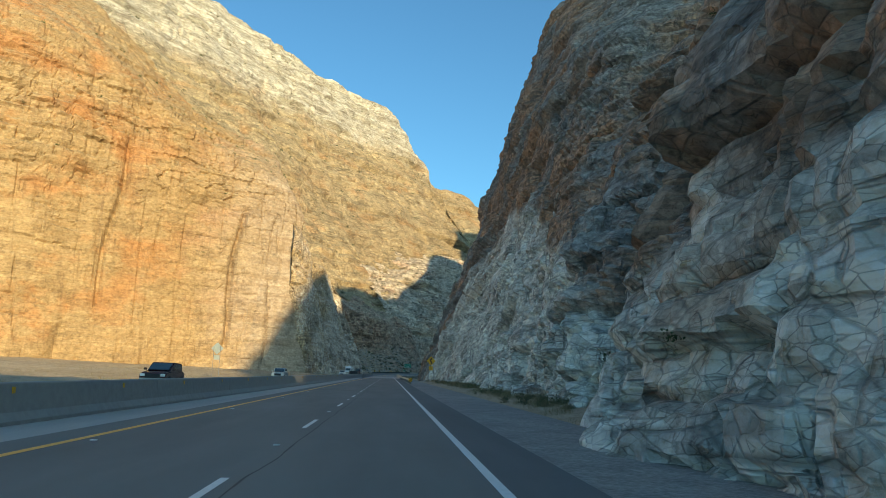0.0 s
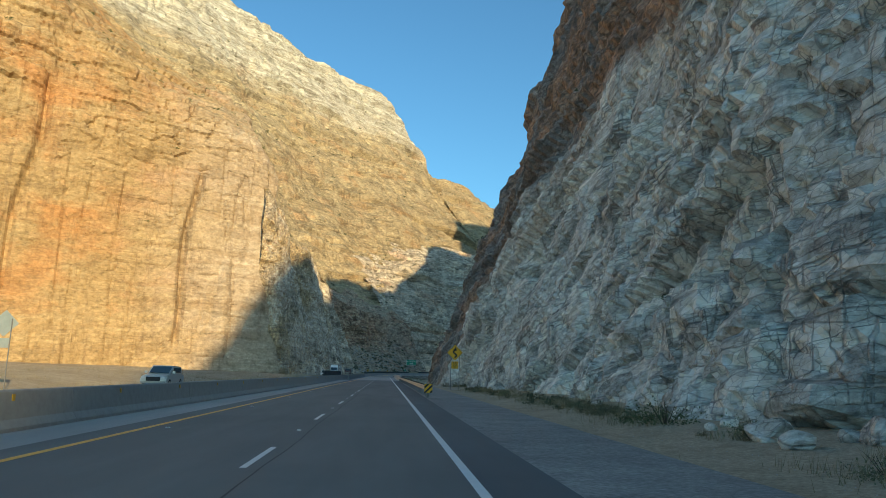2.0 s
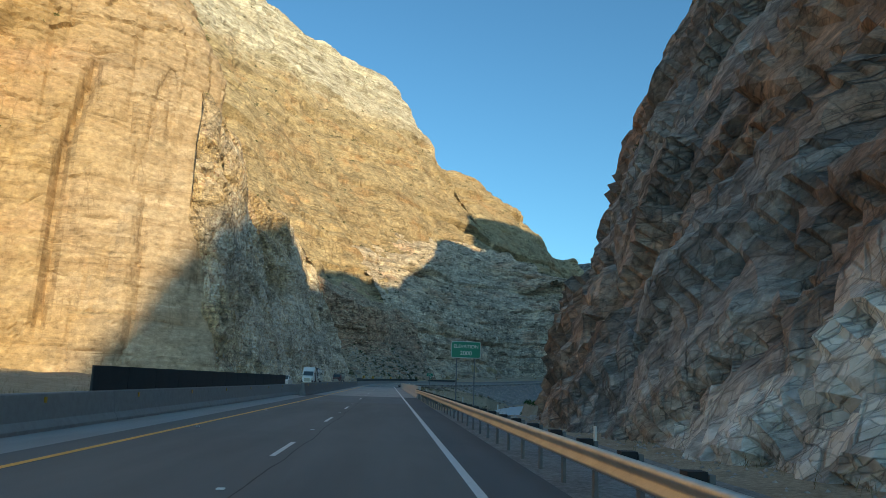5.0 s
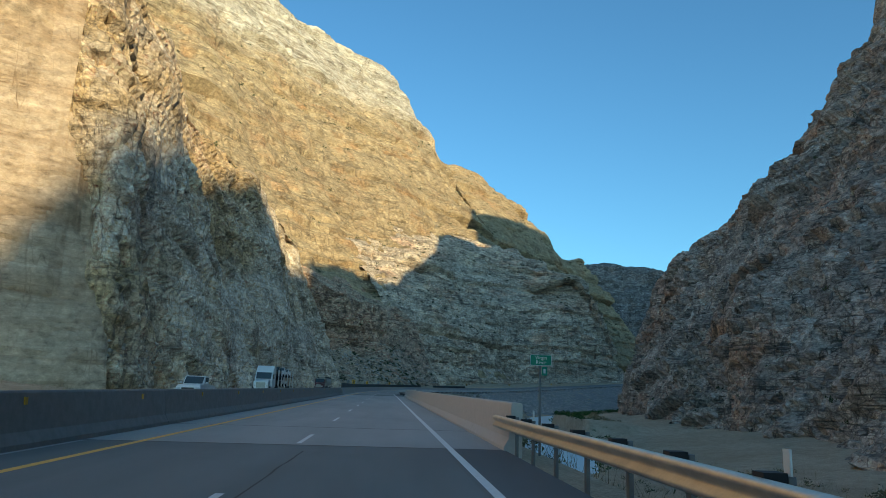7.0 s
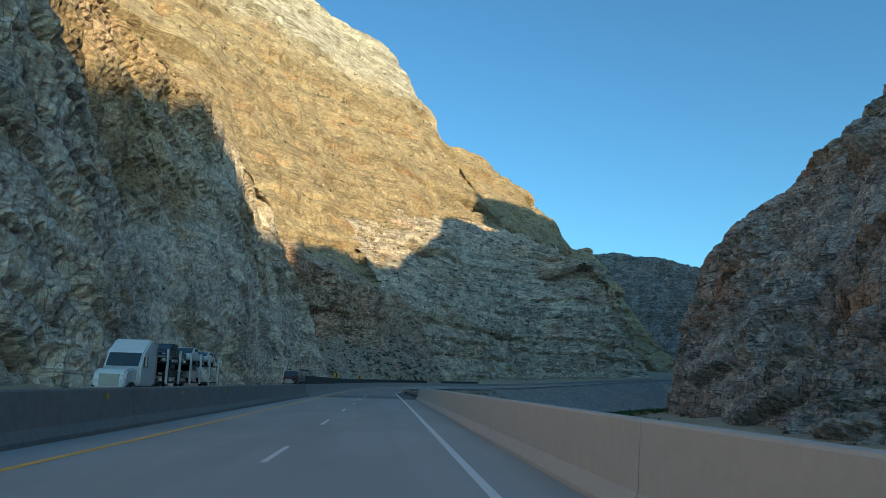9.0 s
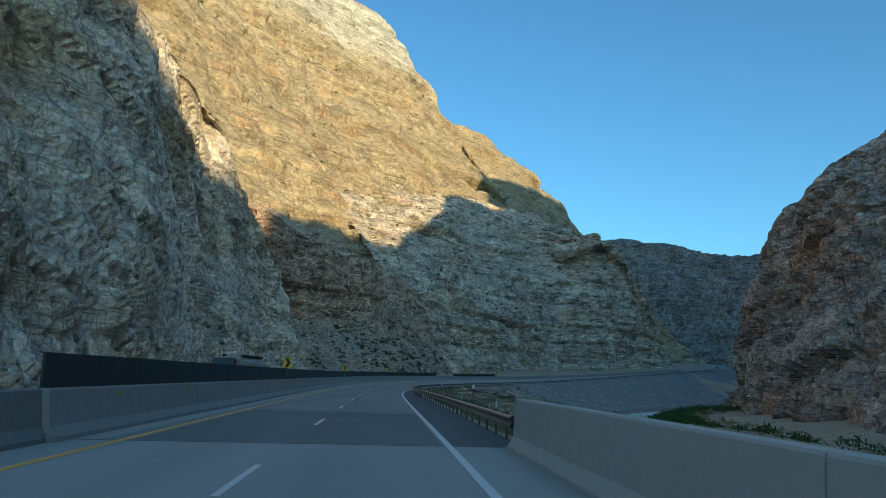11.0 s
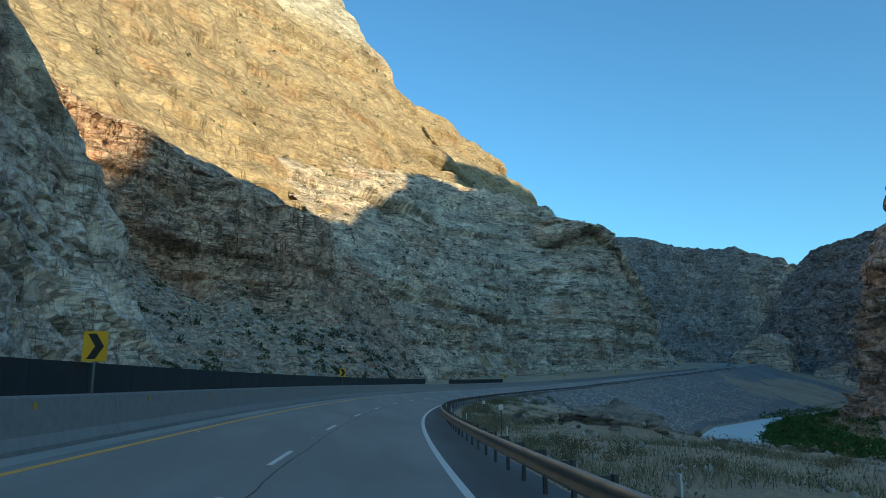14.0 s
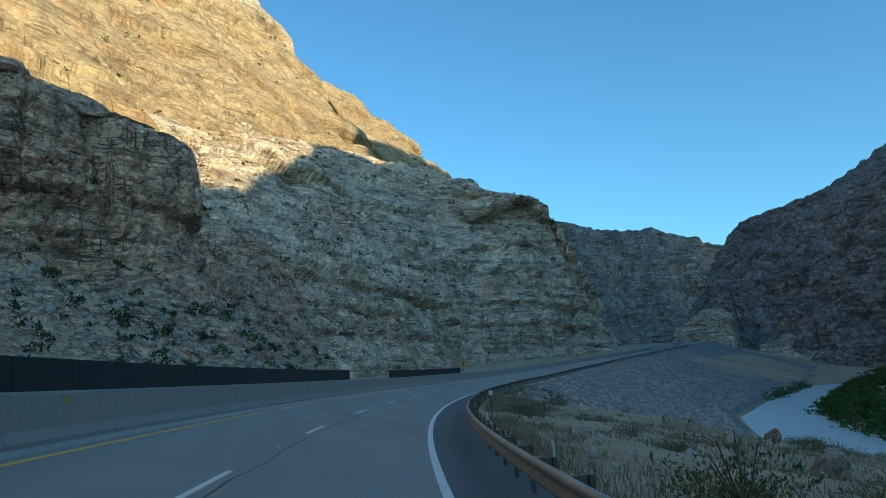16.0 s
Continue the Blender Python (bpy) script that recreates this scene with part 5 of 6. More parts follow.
KINDS = {
    "green": [bush_kind(100 + i, LEAF_GREEN, 760, 0.9, 0.75, 0.06) for i in range(3)],
    "sage": [bush_kind(110 + i, LEAF_SAGE, 720, 0.8, 0.55, 0.055) for i in range(3)],
    "dry": [bush_kind(120 + i, LEAF_DRY, 640, 0.7, 0.45, 0.054) for i in range(3)],
    "lush": [bush_kind(130 + i, LEAF_LUSH, 1300, 1.2, 1.3, 0.14) for i in range(3)],
}
LABELS = {"green": "dusty green desert shrub with fine leaves", "sage": "low grey-green sagebrush on gravelly ground", "dry": "dry straw-coloured roadside brush", "lush": "dense dark green riverside shrub"}
prng = random.Random(5)


def plant(kind, x, y, size, z=None):
    a, b = prng.choice(KINDS[kind])
    z = float(ground_z(np.array([x]), np.array([y]))[0]) if z is None else z
    ob = thing("shrub", LABELS[kind], "shrub", kind + " shrubs", at=pose(x, y, z - 0.03, 0, 0, prng.uniform(0, 360)) @ Matrix.Diagonal((size, size, size * prng.uniform(0.8, 1.15), 1)))
    part("woody_base", a, BARK, ob)
    part("crown", b, LEAF_GREEN, ob)
    return ob


# the foot of the near cliff
for k in range(60):
    y = 14 + 155 * prng.random() ** 1.1
    x = 7.4 + 0.02 * min(y, 80) + prng.uniform(-0.4, 1.3)
    plant(prng.choice(("green", "green", "sage", "dry", "dry")), x, y, prng.uniform(0.35, 0.85))
plant("green", 9.6, 77, 1.5)
# the bench beyond the bend's guardrail
for k in range(170):
    s, d = 318 + 200 * prng.random() ** 0.8, 7.4 + 32 * prng.random() ** 1.4
    p = road_at(s, d)[0]
    x, y = float(p[0]), float(p[1])
    if float(river_distance(np.array([x]), np.array([y]))[0]) < 7.0:
        continue
    plant(prng.choice(("green", "green", "sage", "sage", "dry")) if s > 415 else prng.choice(("green", "sage", "sage", "dry", "dry")), x, y, prng.uniform(0.5, 1.35) * (1.2 if s > 415 else 0.9))
# the river's banks
for k in range(60):
    i = prng.choice((3, 4, 5, 6))
    a, b = RIVER[i], RIVER[i + 1]
    dv = (b - a) / np.linalg.norm(b - a)
    c = a + (b - a) * prng.random()
    off = prng.uniform(6.8, 13.0)
    plant(prng.choice(("lush", "lush", "green")), float(c[0] - dv[1] * off), float(c[1] + dv[0] * off), prng.uniform(0.7, 1.6))


def grass(name, label, n, spots, mat, tall, seed):
    """Thin upright blades; spots(rng, n) gives their feet."""
    rng = np.random.default_rng(seed)
    f = spots(rng, n)
    n = len(f)
    a = rng.uniform(0, 6.28, n)
    L = tall * rng.uniform(0.4, 1.3, n)
    lean = rng.normal(size=(n, 2)) * 0.35
    tip = f + np.stack([lean[:, 0] * L, lean[:, 1] * L, L], -1)
    w = np.stack([np.cos(a), np.sin(a), 0 * a], -1) * (0.005 + 0.007 * rng.random((n, 1)))
    V = np.stack([f - w, f + w, tip], 1).reshape(-1, 3)
    return tagged(new(name, soup_mesh(name, V, np.arange(n * 3).reshape(n, 3), mat)), label, "grass", kind="stuff")


def verge(rng, n):
    y = rng.uniform(8, 172, n)
    x = 7.0 + 0.02 * np.minimum(y, 80) + rng.normal(size=n) * 0.8 + 0.9
    keep = vnoise(x / 1.5, y / 3, 0 * x, 301) > -0.25
    x, y = x[keep], y[keep]
    return np.stack([x, y, ground_z(x, y)], -1)


def bench(rng, n):
    s, d = rng.uniform(312, 520, n), 6.2 + 36 * rng.random(n) ** 1.5
    P = road_at(s, d)[0]
    x, y = P[:, 0], P[:, 1]
    keep = (fbm(x / 4, y / 4, 0 * x, 303, 3) > -0.22) & (river_distance(x, y) > 9)
    x, y = x[keep], y[keep]
    return np.stack([x, y, ground_z(x, y)], -1)


def far_left(rng, n):
    y = rng.uniform(20, 262, n)
    x = -22.5 - 26 * rng.random(n) ** 1.6
    keep = fbm(x / 5, y / 5, 0 * x, 307, 3) > 0.0
    x, y = x[keep], y[keep]
    return np.stack([x, y, ground_z(x, y)], -1)


def valley(rng, n):
    s, d = rng.uniform(176, 312, n), 6.0 + 34 * rng.random(n) ** 1.3
    P = road_at(s, d)[0]
    x, y = P[:, 0], P[:, 1]
    keep = (fbm(x / 5, y / 5, 0 * x, 309, 3) > -0.2) & (river_distance(x, y) > 8)
    x, y = x[keep], y[keep]
    return np.stack([x, y, ground_z(x, y)], -1)


def spots_of(f, n, seed):
    return f(np.random.default_rng(seed), n)


grass("grass", "dry straw grass along the cliff's foot", 26000, verge, LEAF_DRY, 0.32, 1)
grass("grass", "dry straw and olive grass on the river bench", 110000, bench, LEAF_DRY, 0.3, 2)
grass("grass", "olive and grey-green grass on the river bench", 60000, bench, LEAF_SAGE, 0.34, 6)
grass("grass", "dry grass on the slope below the bridge approach", 16000, valley, LEAF_DRY, 0.5, 4)
grass("grass", "sunlit dry grass beside the far carriageway", 22000, far_left, LEAF_DRY, 0.45, 3)


def on_rock(ob, n, seed, zmin, zmax, flat=0.35):
    """Feet for small plants on the less steep facets of a rock mesh."""
    me = ob.data
    rng = np.random.default_rng(seed)
    c = np.empty(len(me.polygons) * 3, np.float32)
    nn = np.empty(len(me.polygons) * 3, np.float32)
    me.polygons.foreach_get("center", c)
    me.polygons.foreach_get("normal", nn)
    c, nn = c.reshape(-1, 3), nn.reshape(-1, 3)
    ok = np.where((np.abs(nn[:, 2]) > flat) & (c[:, 2] > zmin) & (c[:, 2] < zmax))[0]
    return c[rng.choice(ok, min(n, len(ok)), replace=False)].astype(float)


def tufts(name, label, feet, mats, radius, leaf, n, seed):
    V, F = [], []
    rng = np.random.default_rng(seed)
    base = [leaf_cloud(seed + i, n, 1.0, 0.8, leaf / radius, clumps=5) for i in range(4)]
    k = 0
    for f in feet:
        v, fa = base[rng.integers(0, 4)]
        a = rng.uniform(0, 6.28)
        r = radius * rng.uniform(0.5, 1.5)
        R = np.array([[math.cos(a), -math.sin(a), 0], [math.sin(a), math.cos(a), 0], [0, 0, 1]])
        V.append((v * r) @ R.T + f)
        F.append(fa + k)
        k += len(v)
    return tagged(new(name, soup_mesh(name, np.concatenate(V), np.concatenate(F), mats)), label, "shrubs", kind="stuff")


tufts("cliff_shrubs", "small dark shrubs clinging to the pale cliff", on_rock(NEAR_RIGHT, 170, 1, 1.5, 60, 0.5), LEAF_DARK, 0.46, 0.10, 110, 11)
tufts("scree_shrubs", "dusty shrubs scattered over the scree slope", on_rock(RED, 560, 2, 0.5, 30, 0.55), LEAF_DARK, 0.95, 0.3, 66, 21)
tufts("scree_shrubs", "small shrubs on ledges of the grey wall", on_rock(SIDE, 110, 3, 1, 60, 0.55), LEAF_GREEN, 0.5, 0.16, 70, 31)
tufts("spur_shrubs", "tiny shrubs dotted along the spur's ledges", on_rock(SPUR, 800, 4, 3, 150, 0.55), LEAF_DARK, 1.1, 0.55, 30, 41)
tufts("mountain_shrubs", "tiny olive shrubs dotted over the high mountain", on_rock(FAR, 900, 5, 40, 400, 0.62), LEAF_SAGE, 1.5, 0.9, 22, 51)
tufts("slope_shrubs", "small shrubs dotted over the dark canyon wall", on_rock(RIGHT_MASS, 520, 6, -4, 120, 0.5), LEAF_DARK, 0.75, 0.3, 40, 61)
tufts("wall_shrubs", "small olive shrubs on ledges of the orange wall", on_rock(LIT, 110, 7, 3, 120, 0.5), LEAF_GREEN, 0.7, 0.25, 60, 71)

def bank_feet(n, lo, hi, sides, i0, i1, seed):
    rng = np.random.default_rng(seed)
    i = rng.integers(i0, i1, n)
    a, b = RIVER[i], RIVER[i + 1]
    dv = (b - a) / np.linalg.norm(b - a, axis=1, keepdims=True)
    c = a + (b - a) * rng.random((n, 1))
    off = rng.choice(sides, n) * rng.uniform(lo, hi, n)
    x, y = c[:, 0] - dv[:, 1] * off, c[:, 1] + dv[:, 0] * off
    ok = road_sd(x, y)[1] > 9.0
    x, y = x[ok], y[ok]
    return np.stack([x, y, ground_z(x, y)], -1)


tufts("riverside_thicket", "dense green thicket along the river's banks", np.concatenate([bank_feet(300, 6.3, 12.0, (1,), 0, 11, 81), bank_feet(460, 6.3, 34.0, (1,), 0, 6, 82)]), LEAF_LUSH, 1.2, 0.27, 70, 81)
tufts("riverside_thicket", "dense dark green thicket on the flat beside the river", np.concatenate([bank_feet(900, 5.8, 42.0, (1,), 0, 3, 91), bank_feet(120, 5.8, 8.5, (-1,), 0, 3, 92), bank_feet(500, 5.8, 16.0, (1,), 3, 7, 93)]), LEAF_LUSH, 1.7, 0.4, 40, 94)
tufts("riverside_reeds", "straw-coloured reeds and brush by the river", bank_feet(170, 8.0, 22.0, (1,), 3, 9, 83), LEAF_DRY, 0.9, 0.25, 90, 85)
tufts("bench_brush", "low dusty brush covering the river bench", spots_of(bench, 1500, 87), LEAF_SAGE, 0.5, 0.05, 120, 87)
tufts("slope_brush", "dusty brush on the slope below the bridge approach", spots_of(valley, 420, 88), LEAF_SAGE, 0.7, 0.13, 70, 88)
tufts("verge_brush", "low dusty brush along the cliff's foot", spots_of(verge, 230, 89), LEAF_SAGE, 0.34, 0.10, 70, 89)

# ---- boulders and stones ----
def stone_mesh(name, seed, mat, sub=2):
    bm = bmesh.new()
    bmesh.ops.create_icosphere(bm, subdivisions=sub, radius=1.0)
    rng = random.Random(seed)
    cuts = [(Vector((rng.gauss(0, 1), rng.gauss(0, 1), rng.gauss(0, 1))).normalized(), rng.uniform(0.55, 0.85)) for _ in range(9)]
    for v in bm.verts:
        for n, d in cuts:
            e = v.co.dot(n) - d
            if e > 0:
                v.co -= n * e
        v.co *= 1 + 0.05 * noise.noise(v.co * 3 + Vector((seed, 0, 0)))
    return mesh_of(name, bm, mat)


BOULDERS = [stone_mesh("boulder", 300 + i, ROCK_GREY, 3) for i in range(5)]


def boulder(x, y, r, z=None):
    z = float(ground_z(np.array([x]), np.array([y]))[0]) if z is None else z
    ob = new("boulder", prng.choice(BOULDERS))
    ob.matrix_world = pose(x, y, z + r * 0.25, prng.uniform(0, 360), prng.uniform(-20, 20), prng.uniform(0, 360)) @ Matrix.Diagonal((r, r * prng.uniform(0.7, 1.1), r * prng.uniform(0.55, 0.85), 1))
    return tagged(ob, "pale grey angular limestone boulder at the cliff's foot", "boulder", "boulders")


for k in range(46):
    y = prng.choice((prng.uniform(46, 70), prng.uniform(20, 170)))
    boulder(8.7 + 0.015 * min(y, 80) + prng.uniform(-0.4, 1.6), y, prng.uniform(0.2, 0.75))
for k in range(30):
    s, d = prng.uniform(425, 520), prng.uniform(16, 40)
    p = road_at(s, d)[0]
    boulder(float(p[0]), float(p[1]), prng.uniform(0.3, 1.1))


# the dark rubble mound on the bench: one large broken outcrop, and boulders fallen about it
outcrop_me = stone_mesh("rock_outcrop", 91, RUBBLE, 5)
for v in outcrop_me.vertices:
    v.co *= 1 + 0.16 * noise.fractal(v.co * 2.2, 1.0, 2.0, 5) + 0.06 * noise.noise(v.co * 9)
rock_ob = tagged(new("rock_outcrop", outcrop_me), "dark brown broken rock outcrop on the river bench", "rock")
rock_ob.matrix_world = pose(17.6, 416.0, float(ground_z(np.array([17.6]), np.array([416.0]))[0]) - 0.6, 0, 0, 20) @ Matrix.Diagonal((4.2, 2.8, 1.9, 1))
for k in range(230):
    a = prng.random()
    ob = boulder(16.5 + 7.5 * a + prng.gauss(0, 3.0), 413 + 17 * a + prng.gauss(0, 2.8), prng.uniform(0.12, 0.42) * prng.choice((0.6, 0.6, 1, 1.5)))
    tagged(ob, "brown angular boulder in a rubble mound", "boulder", "mound boulders")
    ob.material_slots[0].link = 'OBJECT'
    ob.material_slots[0].material = RUBBLE
knob = stone_mesh("rock_knob", 77, ROCK_SPUR, 6)
knob_v = [v for v in knob.vertices]
for v in knob_v:
    v.co *= 1 + 0.12 * noise.fractal(v.co * 2.5, 1.0, 2.0, 5) + 0.05 * noise.noise(v.co * 11)
knob_ob = tagged(new("rocky_hill", knob), "pale grey rock knob beside the far road", "rock")
knob_ob.matrix_world = pose(284, 814, 8, 0, 0, 35) @ Matrix.Diagonal((33, 24, 25, 1))
low_ob = tagged(new("rocky_hill", knob), "low pale rock shoulder falling to the river", "rock")
low_ob.matrix_world = pose(314, 778, -3, 0, 0, 150) @ Matrix.Diagonal((34, 22, 16, 1))


def pebbles(name, label, feet, lo, hi, mat, seed):
    rng = np.random.default_rng(seed)
    ico = np.array([(0, 0, 1), (0.9, 0, 0.1), (-0.5, 0.8, 0.2), (-0.4, -0.8, 0.05), (0.3, 0.5, -0.6), (-0.2, -0.2, -0.7)])
    tri = np.array([(0, 1, 2), (0, 2, 3), (0, 3, 1), (1, 4, 2), (2, 5, 3), (3, 5, 1), (1, 5, 4), (2, 4, 5)])
    n = len(feet)
    r = lo + (hi - lo) * rng.random(n) ** 3
    q = ico[None] * (0.7 + 0.6 * rng.random((n, 6, 3)))
    a = rng.uniform(0, 6.28, n)
    ca, sa = np.cos(a)[:, None], np.sin(a)[:, None]
    q = np.stack([q[..., 0] * ca - q[..., 1] * sa, q[..., 0] * sa + q[..., 1] * ca, q[..., 2] * 0.7], -1)
    V = (q * r[:, None, None] + feet[:, None, :]).reshape(-1, 3)
    F = (tri[None] + 6 * np.arange(n)[:, None, None]).reshape(-1, 3)
    return tagged(new(name, soup_mesh(name, V, F, mat)), label, "stones", kind="stuff")


def spread(n, s0, s1, d0, d1, seed, power=1.0):
    rng = np.random.default_rng(seed)
    P = road_at(rng.uniform(s0, s1, n), d0 + (d1 - d0) * rng.random(n) ** power)[0]
    keep = river_distance(P[:, 0], P[:, 1]) > 9
    P = P[keep]
    P[:, 2] = ground_z(P[:, 0], P[:, 1])
    return P


pebbles("loose_stones", "small stones scattered on the gravel pullout", spread(4500, -4, 178, 5.2, 11.5, 1), 0.015, 0.11, STONE, 1)
pebbles("loose_stones", "pale rubble on the embankment above the river", spread(10000, 488, 760, 8, 40, 2), 0.10, 0.75, STONE, 2)
pebbles("loose_stones", "stones scattered over the river bench", spread(5000, 315, 510, 6.5, 45, 3), 0.03, 0.35, STONE, 3)
pebbles("loose_stones", "grit along the dark shoulder", spread(2600, 300, 470, 4.0, 5.6, 4), 0.008, 0.03, STONE, 4)
pebbles("scree_stones", "pale rubble strewn on the scree slope", on_rock(RED, 5200, 12, 0.3, 26, 0.55), 0.12, 0.85, STONE, 5)
pebbles("scree_stones", "rubble at the foot of the grey wall", on_rock(SIDE, 900, 13, -1, 6, 0.3), 0.1, 0.6, STONE, 6)

# ---- vehicles on the other carriageway ----
def profile_body(points, half, bevel=0.06):
    """A closed side outline (y, z) made into a body of that half width."""
    bm = bmesh.new()
    a = [bm.verts.new((-half, y, z)) for y, z in points]
    b = [bm.verts.new((half, y, z)) for y, z in points]
    n = len(a)
    for i in range(n):
        bm.faces.new((a[i], a[(i + 1) % n], b[(i + 1) % n], b[i]))
    bm.faces.new(a[::-1])
    bm.faces.new(b)
    bmesh.ops.recalc_face_normals(bm, faces=bm.faces)
    bmesh.ops.bevel(bm, geom=list(bm.edges), offset=bevel, segments=2, affect='EDGES')
    return bm


def wheel(parent, x, y, r, w=0.25):
    bm = bmesh.new()
    bmesh.ops.create_cone(bm, cap_ends=True, segments=24, radius1=r, radius2=r, depth=w, matrix=pose(0, 0, 0, 0, 90, 0))
    bmesh.ops.bevel(bm, geom=[e for e in bm.edges if e.calc_length() < r], offset=0.04, segments=2, affect='EDGES')
    hub = thing("wheel", "", "")
    hub.parent = parent
    hub.matrix_local = pose(x, y, r)
    part("tyre", bm, RUBBER, hub, "black tyre")
    bm = bmesh.new()
    bmesh.ops.create_cone(bm, cap_ends=True, segments=20, radius1=r * 0.58, radius2=r * 0.5, depth=w + 0.03, matrix=pose(0, 0, 0, 0, 90, 0))
    part("rim", bm, POST_PALE, hub, "grey metal rim")


def car(kind, paint, label, at):
    v = thing("pickup_truck" if kind == "pickup" else "car", label, "vehicle", at=at)
    if kind == "pickup":
        body = [(-2.7, 0.45), (-2.75, 1.05), (-0.75, 1.08), (-0.75, 1.12), (1.0, 1.15), (2.45, 1.08), (2.75, 0.9), (2.75, 0.45)]
        cab = [(-0.75, 1.1), (-0.6, 1.82), (0.45, 1.85), (1.25, 1.13)]
        wheels, half = (-1.75, 1.75), 0.98
    else:
        body = [(-2.3, 0.4), (-2.35, 0.95), (-1.9, 1.05), (0.9, 1.08), (2.05, 0.95), (2.35, 0.7), (2.35, 0.4)]
        cab = [(-2.1, 1.02), (-1.85, 1.62), (0.1, 1.68), (1.1, 1.06)]
        wheels, half = (-1.4, 1.4), 0.92
    b = part("body", profile_body(body, half, 0.07), paint, v)
    c = part("cabin", profile_body(cab, half - 0.12, 0.05), paint, v)
    (y0, z0), (y1, z1), (y2, z2), (y3, z3) = cab
    part("windscreen", prism_x([(y2 + 0.06, z2 - 0.08), (y2 + 0.10, z2 - 0.06), (y3 - 0.02, z3 + 0.10), (y3 - 0.10, z3 + 0.06)], half - 0.22), CAR_GLASS, c, "dark windscreen")
    for sgn in (-1, 1):
        part("side_window", boxed(sgn * (half - 0.125) - 0.01, sgn * (half - 0.125) + 0.01, y1 + 0.12, y2 + 0.12, z0 + 0.14, z1 - 0.10), CAR_GLASS, c, "dark side window")
        part("headlight", boxed(sgn * (half - 0.22) - 0.16, sgn * (half - 0.22) + 0.16, body[-2][0] - 0.06, body[-2][0] + 0.015, 0.68, 0.86, bevel=0.02), LAMP_GLASS, b, "clear headlight")
        part("mirror", boxed(sgn * (half + 0.10) - 0.1, sgn * (half + 0.10) + 0.1, y3 - 0.35, y3 - 0.25, z3 + 0.05, z3 + 0.22, bevel=0.02), paint, b)
        for y in wheels:
            wheel(v, sgn * (half - 0.12), y, 0.37)
    part("grille", boxed(-0.5, 0.5, body[-2][0] - 0.05, body[-2][0] + 0.012, 0.55, 0.86), BLOCK, b, "dark grille")
    part("bumper", boxed(-half + 0.05, half - 0.05, body[-2][0] - 0.1, body[-2][0] + 0.08, 0.40, 0.56, bevel=0.03), POST_PALE, b)
    return v


def prism_x(points, half):
    bm = bmesh.new()
    a = [bm.verts.new((-half, y, z)) for y, z in points]
    b = [bm.verts.new((half, y, z)) for y, z in points]
    n = len(a)
    for i in range(n):
        bm.faces.new((a[i], a[(i + 1) % n], b[(i + 1) % n], b[i]))
    bm.faces.new(a[::-1])
    bm.faces.new(b)
    bmesh.ops.recalc_face_normals(bm, faces=bm.faces)
    return bm


def semi(paint, label, at, sleeper=True):
    v = thing("semi_truck", label, "truck", at=at)
    h = part("hood", profile_body([(1.2, 0.7), (1.2, 1.95), (2.9, 1.75), (3.15, 1.5), (3.15, 0.7)], 0.95, 0.12), paint, v)
    c = part("cab", profile_body([(-1.6, 0.8), (-1.6, 3.5), (-0.4, 3.75), (0.7, 2.95), (1.25, 1.95), (1.25, 0.8)] if sleeper else [(-0.8, 0.8), (-0.8, 2.75), (0.7, 2.8), (1.25, 1.95), (1.25, 0.8)], 1.15, 0.10), paint, v)
    part("windscreen", prism_x([(0.76, 2.82), (0.82, 2.84), (1.30, 2.02), (1.22, 2.0)], 0.98), CAR_GLASS, c, "dark windscreen")
    part("grille", boxed(-0.6, 0.6, 3.08, 3.17, 0.8, 1.5, bevel=0.02), POST_PALE, h, "bright grille")
    part("bumper", boxed(-1.15, 1.15, 3.0, 3.3, 0.35, 0.72, bevel=0.04), POST_PALE, v)
    for sgn in (-1, 1):
        part("side_window", boxed(sgn * 1.155 - 0.012, sgn * 1.155 + 0.012, 0.0, 0.8, 1.95, 2.6), CAR_GLASS, c)
        part("headlight", boxed(sgn * 0.8 - 0.13, sgn * 0.8 + 0.13, 3.05, 3.18, 0.95, 1.2, bevel=0.02), LAMP_GLASS, h)
        part("exhaust_stack", tube(bmesh.new(), (sgn * 1.1, -1.75, 1.0), (sgn * 1.1, -1.75, 4.0), 0.08), POST_PALE, v, "upright chrome exhaust")
        part("mirror", boxed(sgn * 1.42 - 0.05, sgn * 1.42 + 0.05, 1.0, 1.2, 2.0, 2.7, bevel=0.02), POST_PALE, c)
        for y in (2.3, -3.0, -4.3):
            wheel(v, sgn * 1.0, y, 0.52, 0.32)
    part("chassis", boxed(-0.45, 0.45, -5.2, 2.8, 0.55, 0.8), BLOCK, v)
    return v


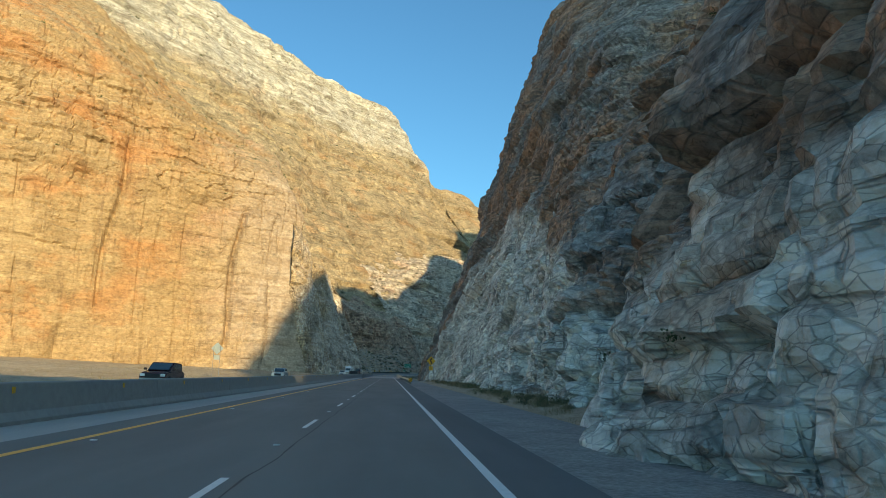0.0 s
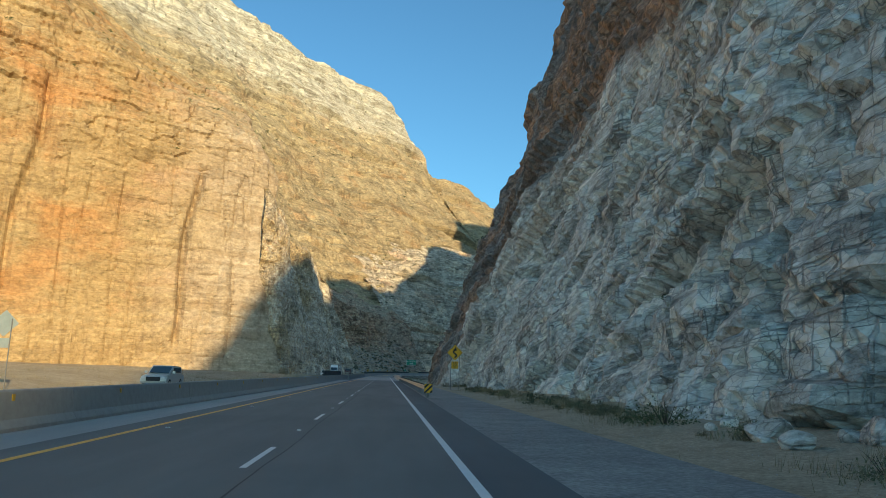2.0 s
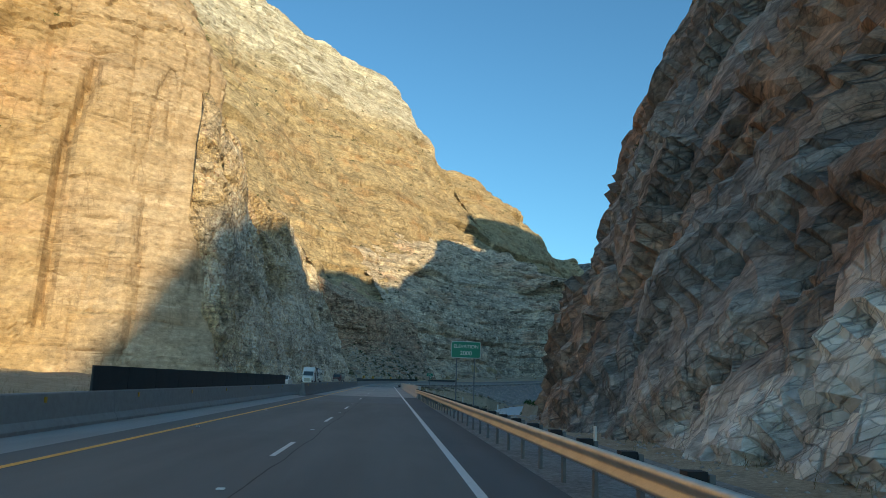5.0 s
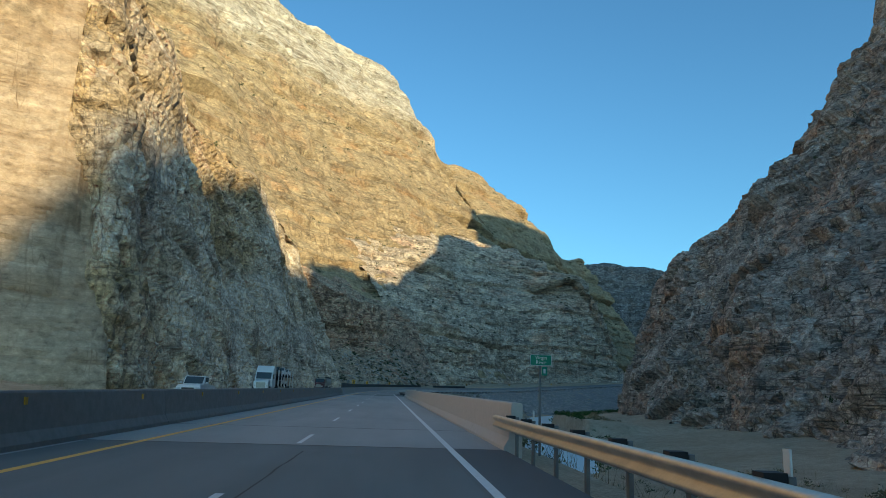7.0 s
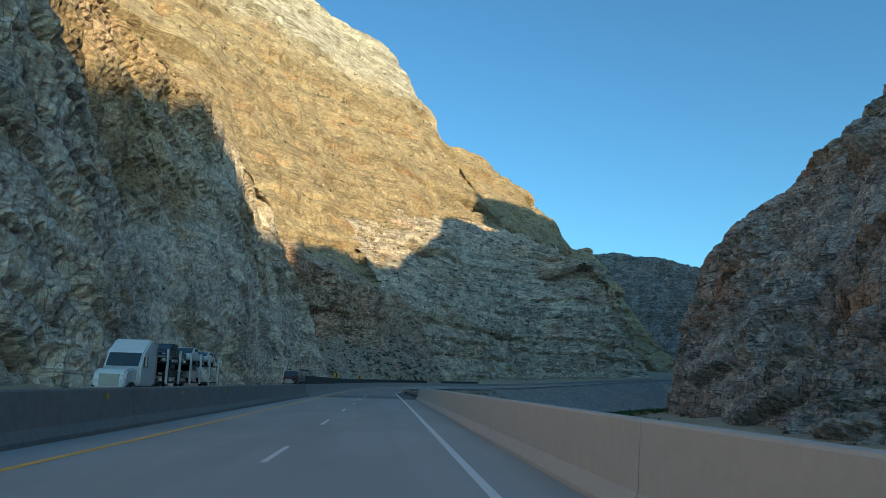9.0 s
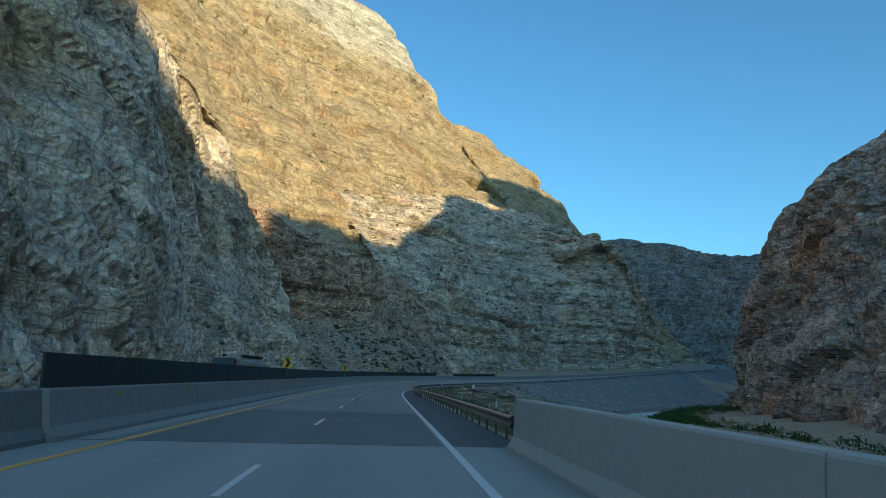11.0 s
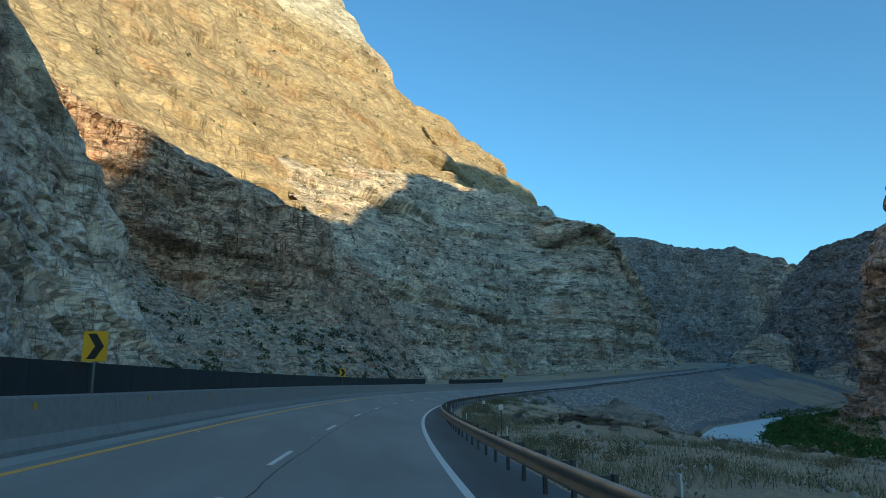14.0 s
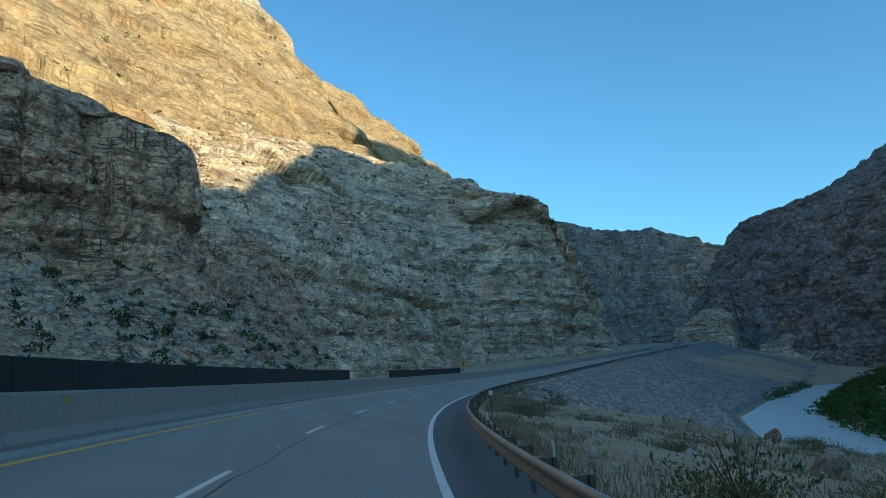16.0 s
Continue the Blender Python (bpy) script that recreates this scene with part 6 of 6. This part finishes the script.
ONCOMING = pose(0, 0, 0, 0, 0, 180)
car("suv", PAINT_SILVER, "pale silver crossover car on the far carriageway", stand(109, -14.5, 0.02) @ ONCOMING)
car("suv", PAINT_DARK, "dark wine-coloured car on the far carriageway", stand(52, -14.5, 0.02) @ ONCOMING)
car("pickup", PAINT_WHITE, "white pickup truck in front of a car hauler", stand(252, -14.3, 0.02) @ ONCOMING)
car("suv", PAINT_WHITE, "small white car on the distant road", stand(838, -9.8, 0.02) @ ONCOMING)
semi(PAINT_WHITE, "white sleeper truck pulling a car hauler", stand(287, -14.3, 0.02) @ ONCOMING)
hauler = thing("car_hauler", "white frame trailer carrying dark and white pickups", "trailer", at=stand(287, -14.3, 0.02) @ ONCOMING)
for z in (0.95, 2.35):
    part("deck", boxed(-1.2, 1.2, -19.5, -3.4, z, z + 0.10), BLOCK, hauler)
for y in (-4.0, -7.0, -10.0, -13.0, -16.0, -19.2):
    for sgn in (-1, 1):
        part("upright", boxed(sgn * 1.2 - 0.06, sgn * 1.2 + 0.06, y - 0.12, y + 0.12, 0.9, 3.3), PAINT_WHITE, hauler, "white upright")
for y in (-14.5, -15.8):
    for sgn in (-1, 1):
        wheel(hauler, sgn * 1.0, y, 0.5, 0.3)
for k, (y, z, paint) in enumerate(((-6.6, 1.06, PAINT_DARK), (-12.6, 1.06, PAINT_WHITE), (-7.0, 2.46, PAINT_BLACK), (-12.8, 2.46, PAINT_WHITE), (-17.6, 2.46, PAINT_WHITE))):
    car("pickup" if k != 4 else "suv", paint, "pickup truck riding on the car hauler's deck", stand(287, -14.3, 0.02) @ ONCOMING @ pose(0, y, z) @ Matrix.Diagonal((0.95, 0.9 if k != 4 else 0.75, 0.72, 1)))
semi(PAINT_WINE, "dark red truck with chrome stacks and silver tipper", stand(364, -14.3, 0.02) @ ONCOMING, sleeper=False)
tip = thing("tipper_trailer", "silver rounded tipper trailer behind a dark red truck", "trailer", at=stand(364, -14.3, 0.02) @ ONCOMING)
tub = bmesh.new()
bmesh.ops.create_cone(tub, cap_ends=True, segments=28, radius1=1.2, radius2=1.2, depth=10.5, matrix=pose(0, -8.2, 2.2, 90, 0, 0))
part("tub", tub, POST_PALE, tip, "silver half-round tub")
part("cover", boxed(-1.15, 1.15, -13.4, -3.0, 3.05, 3.28, bevel=0.05), BLOCK, tip, "dark tarpaulin cover")
part("chassis", boxed(-0.5, 0.5, -13.4, -3.2, 0.75, 1.05), BLOCK, tip)
for y in (-11.5, -12.8):
    for sgn in (-1, 1):
        wheel(tip, sgn * 1.0, y, 0.52, 0.32)
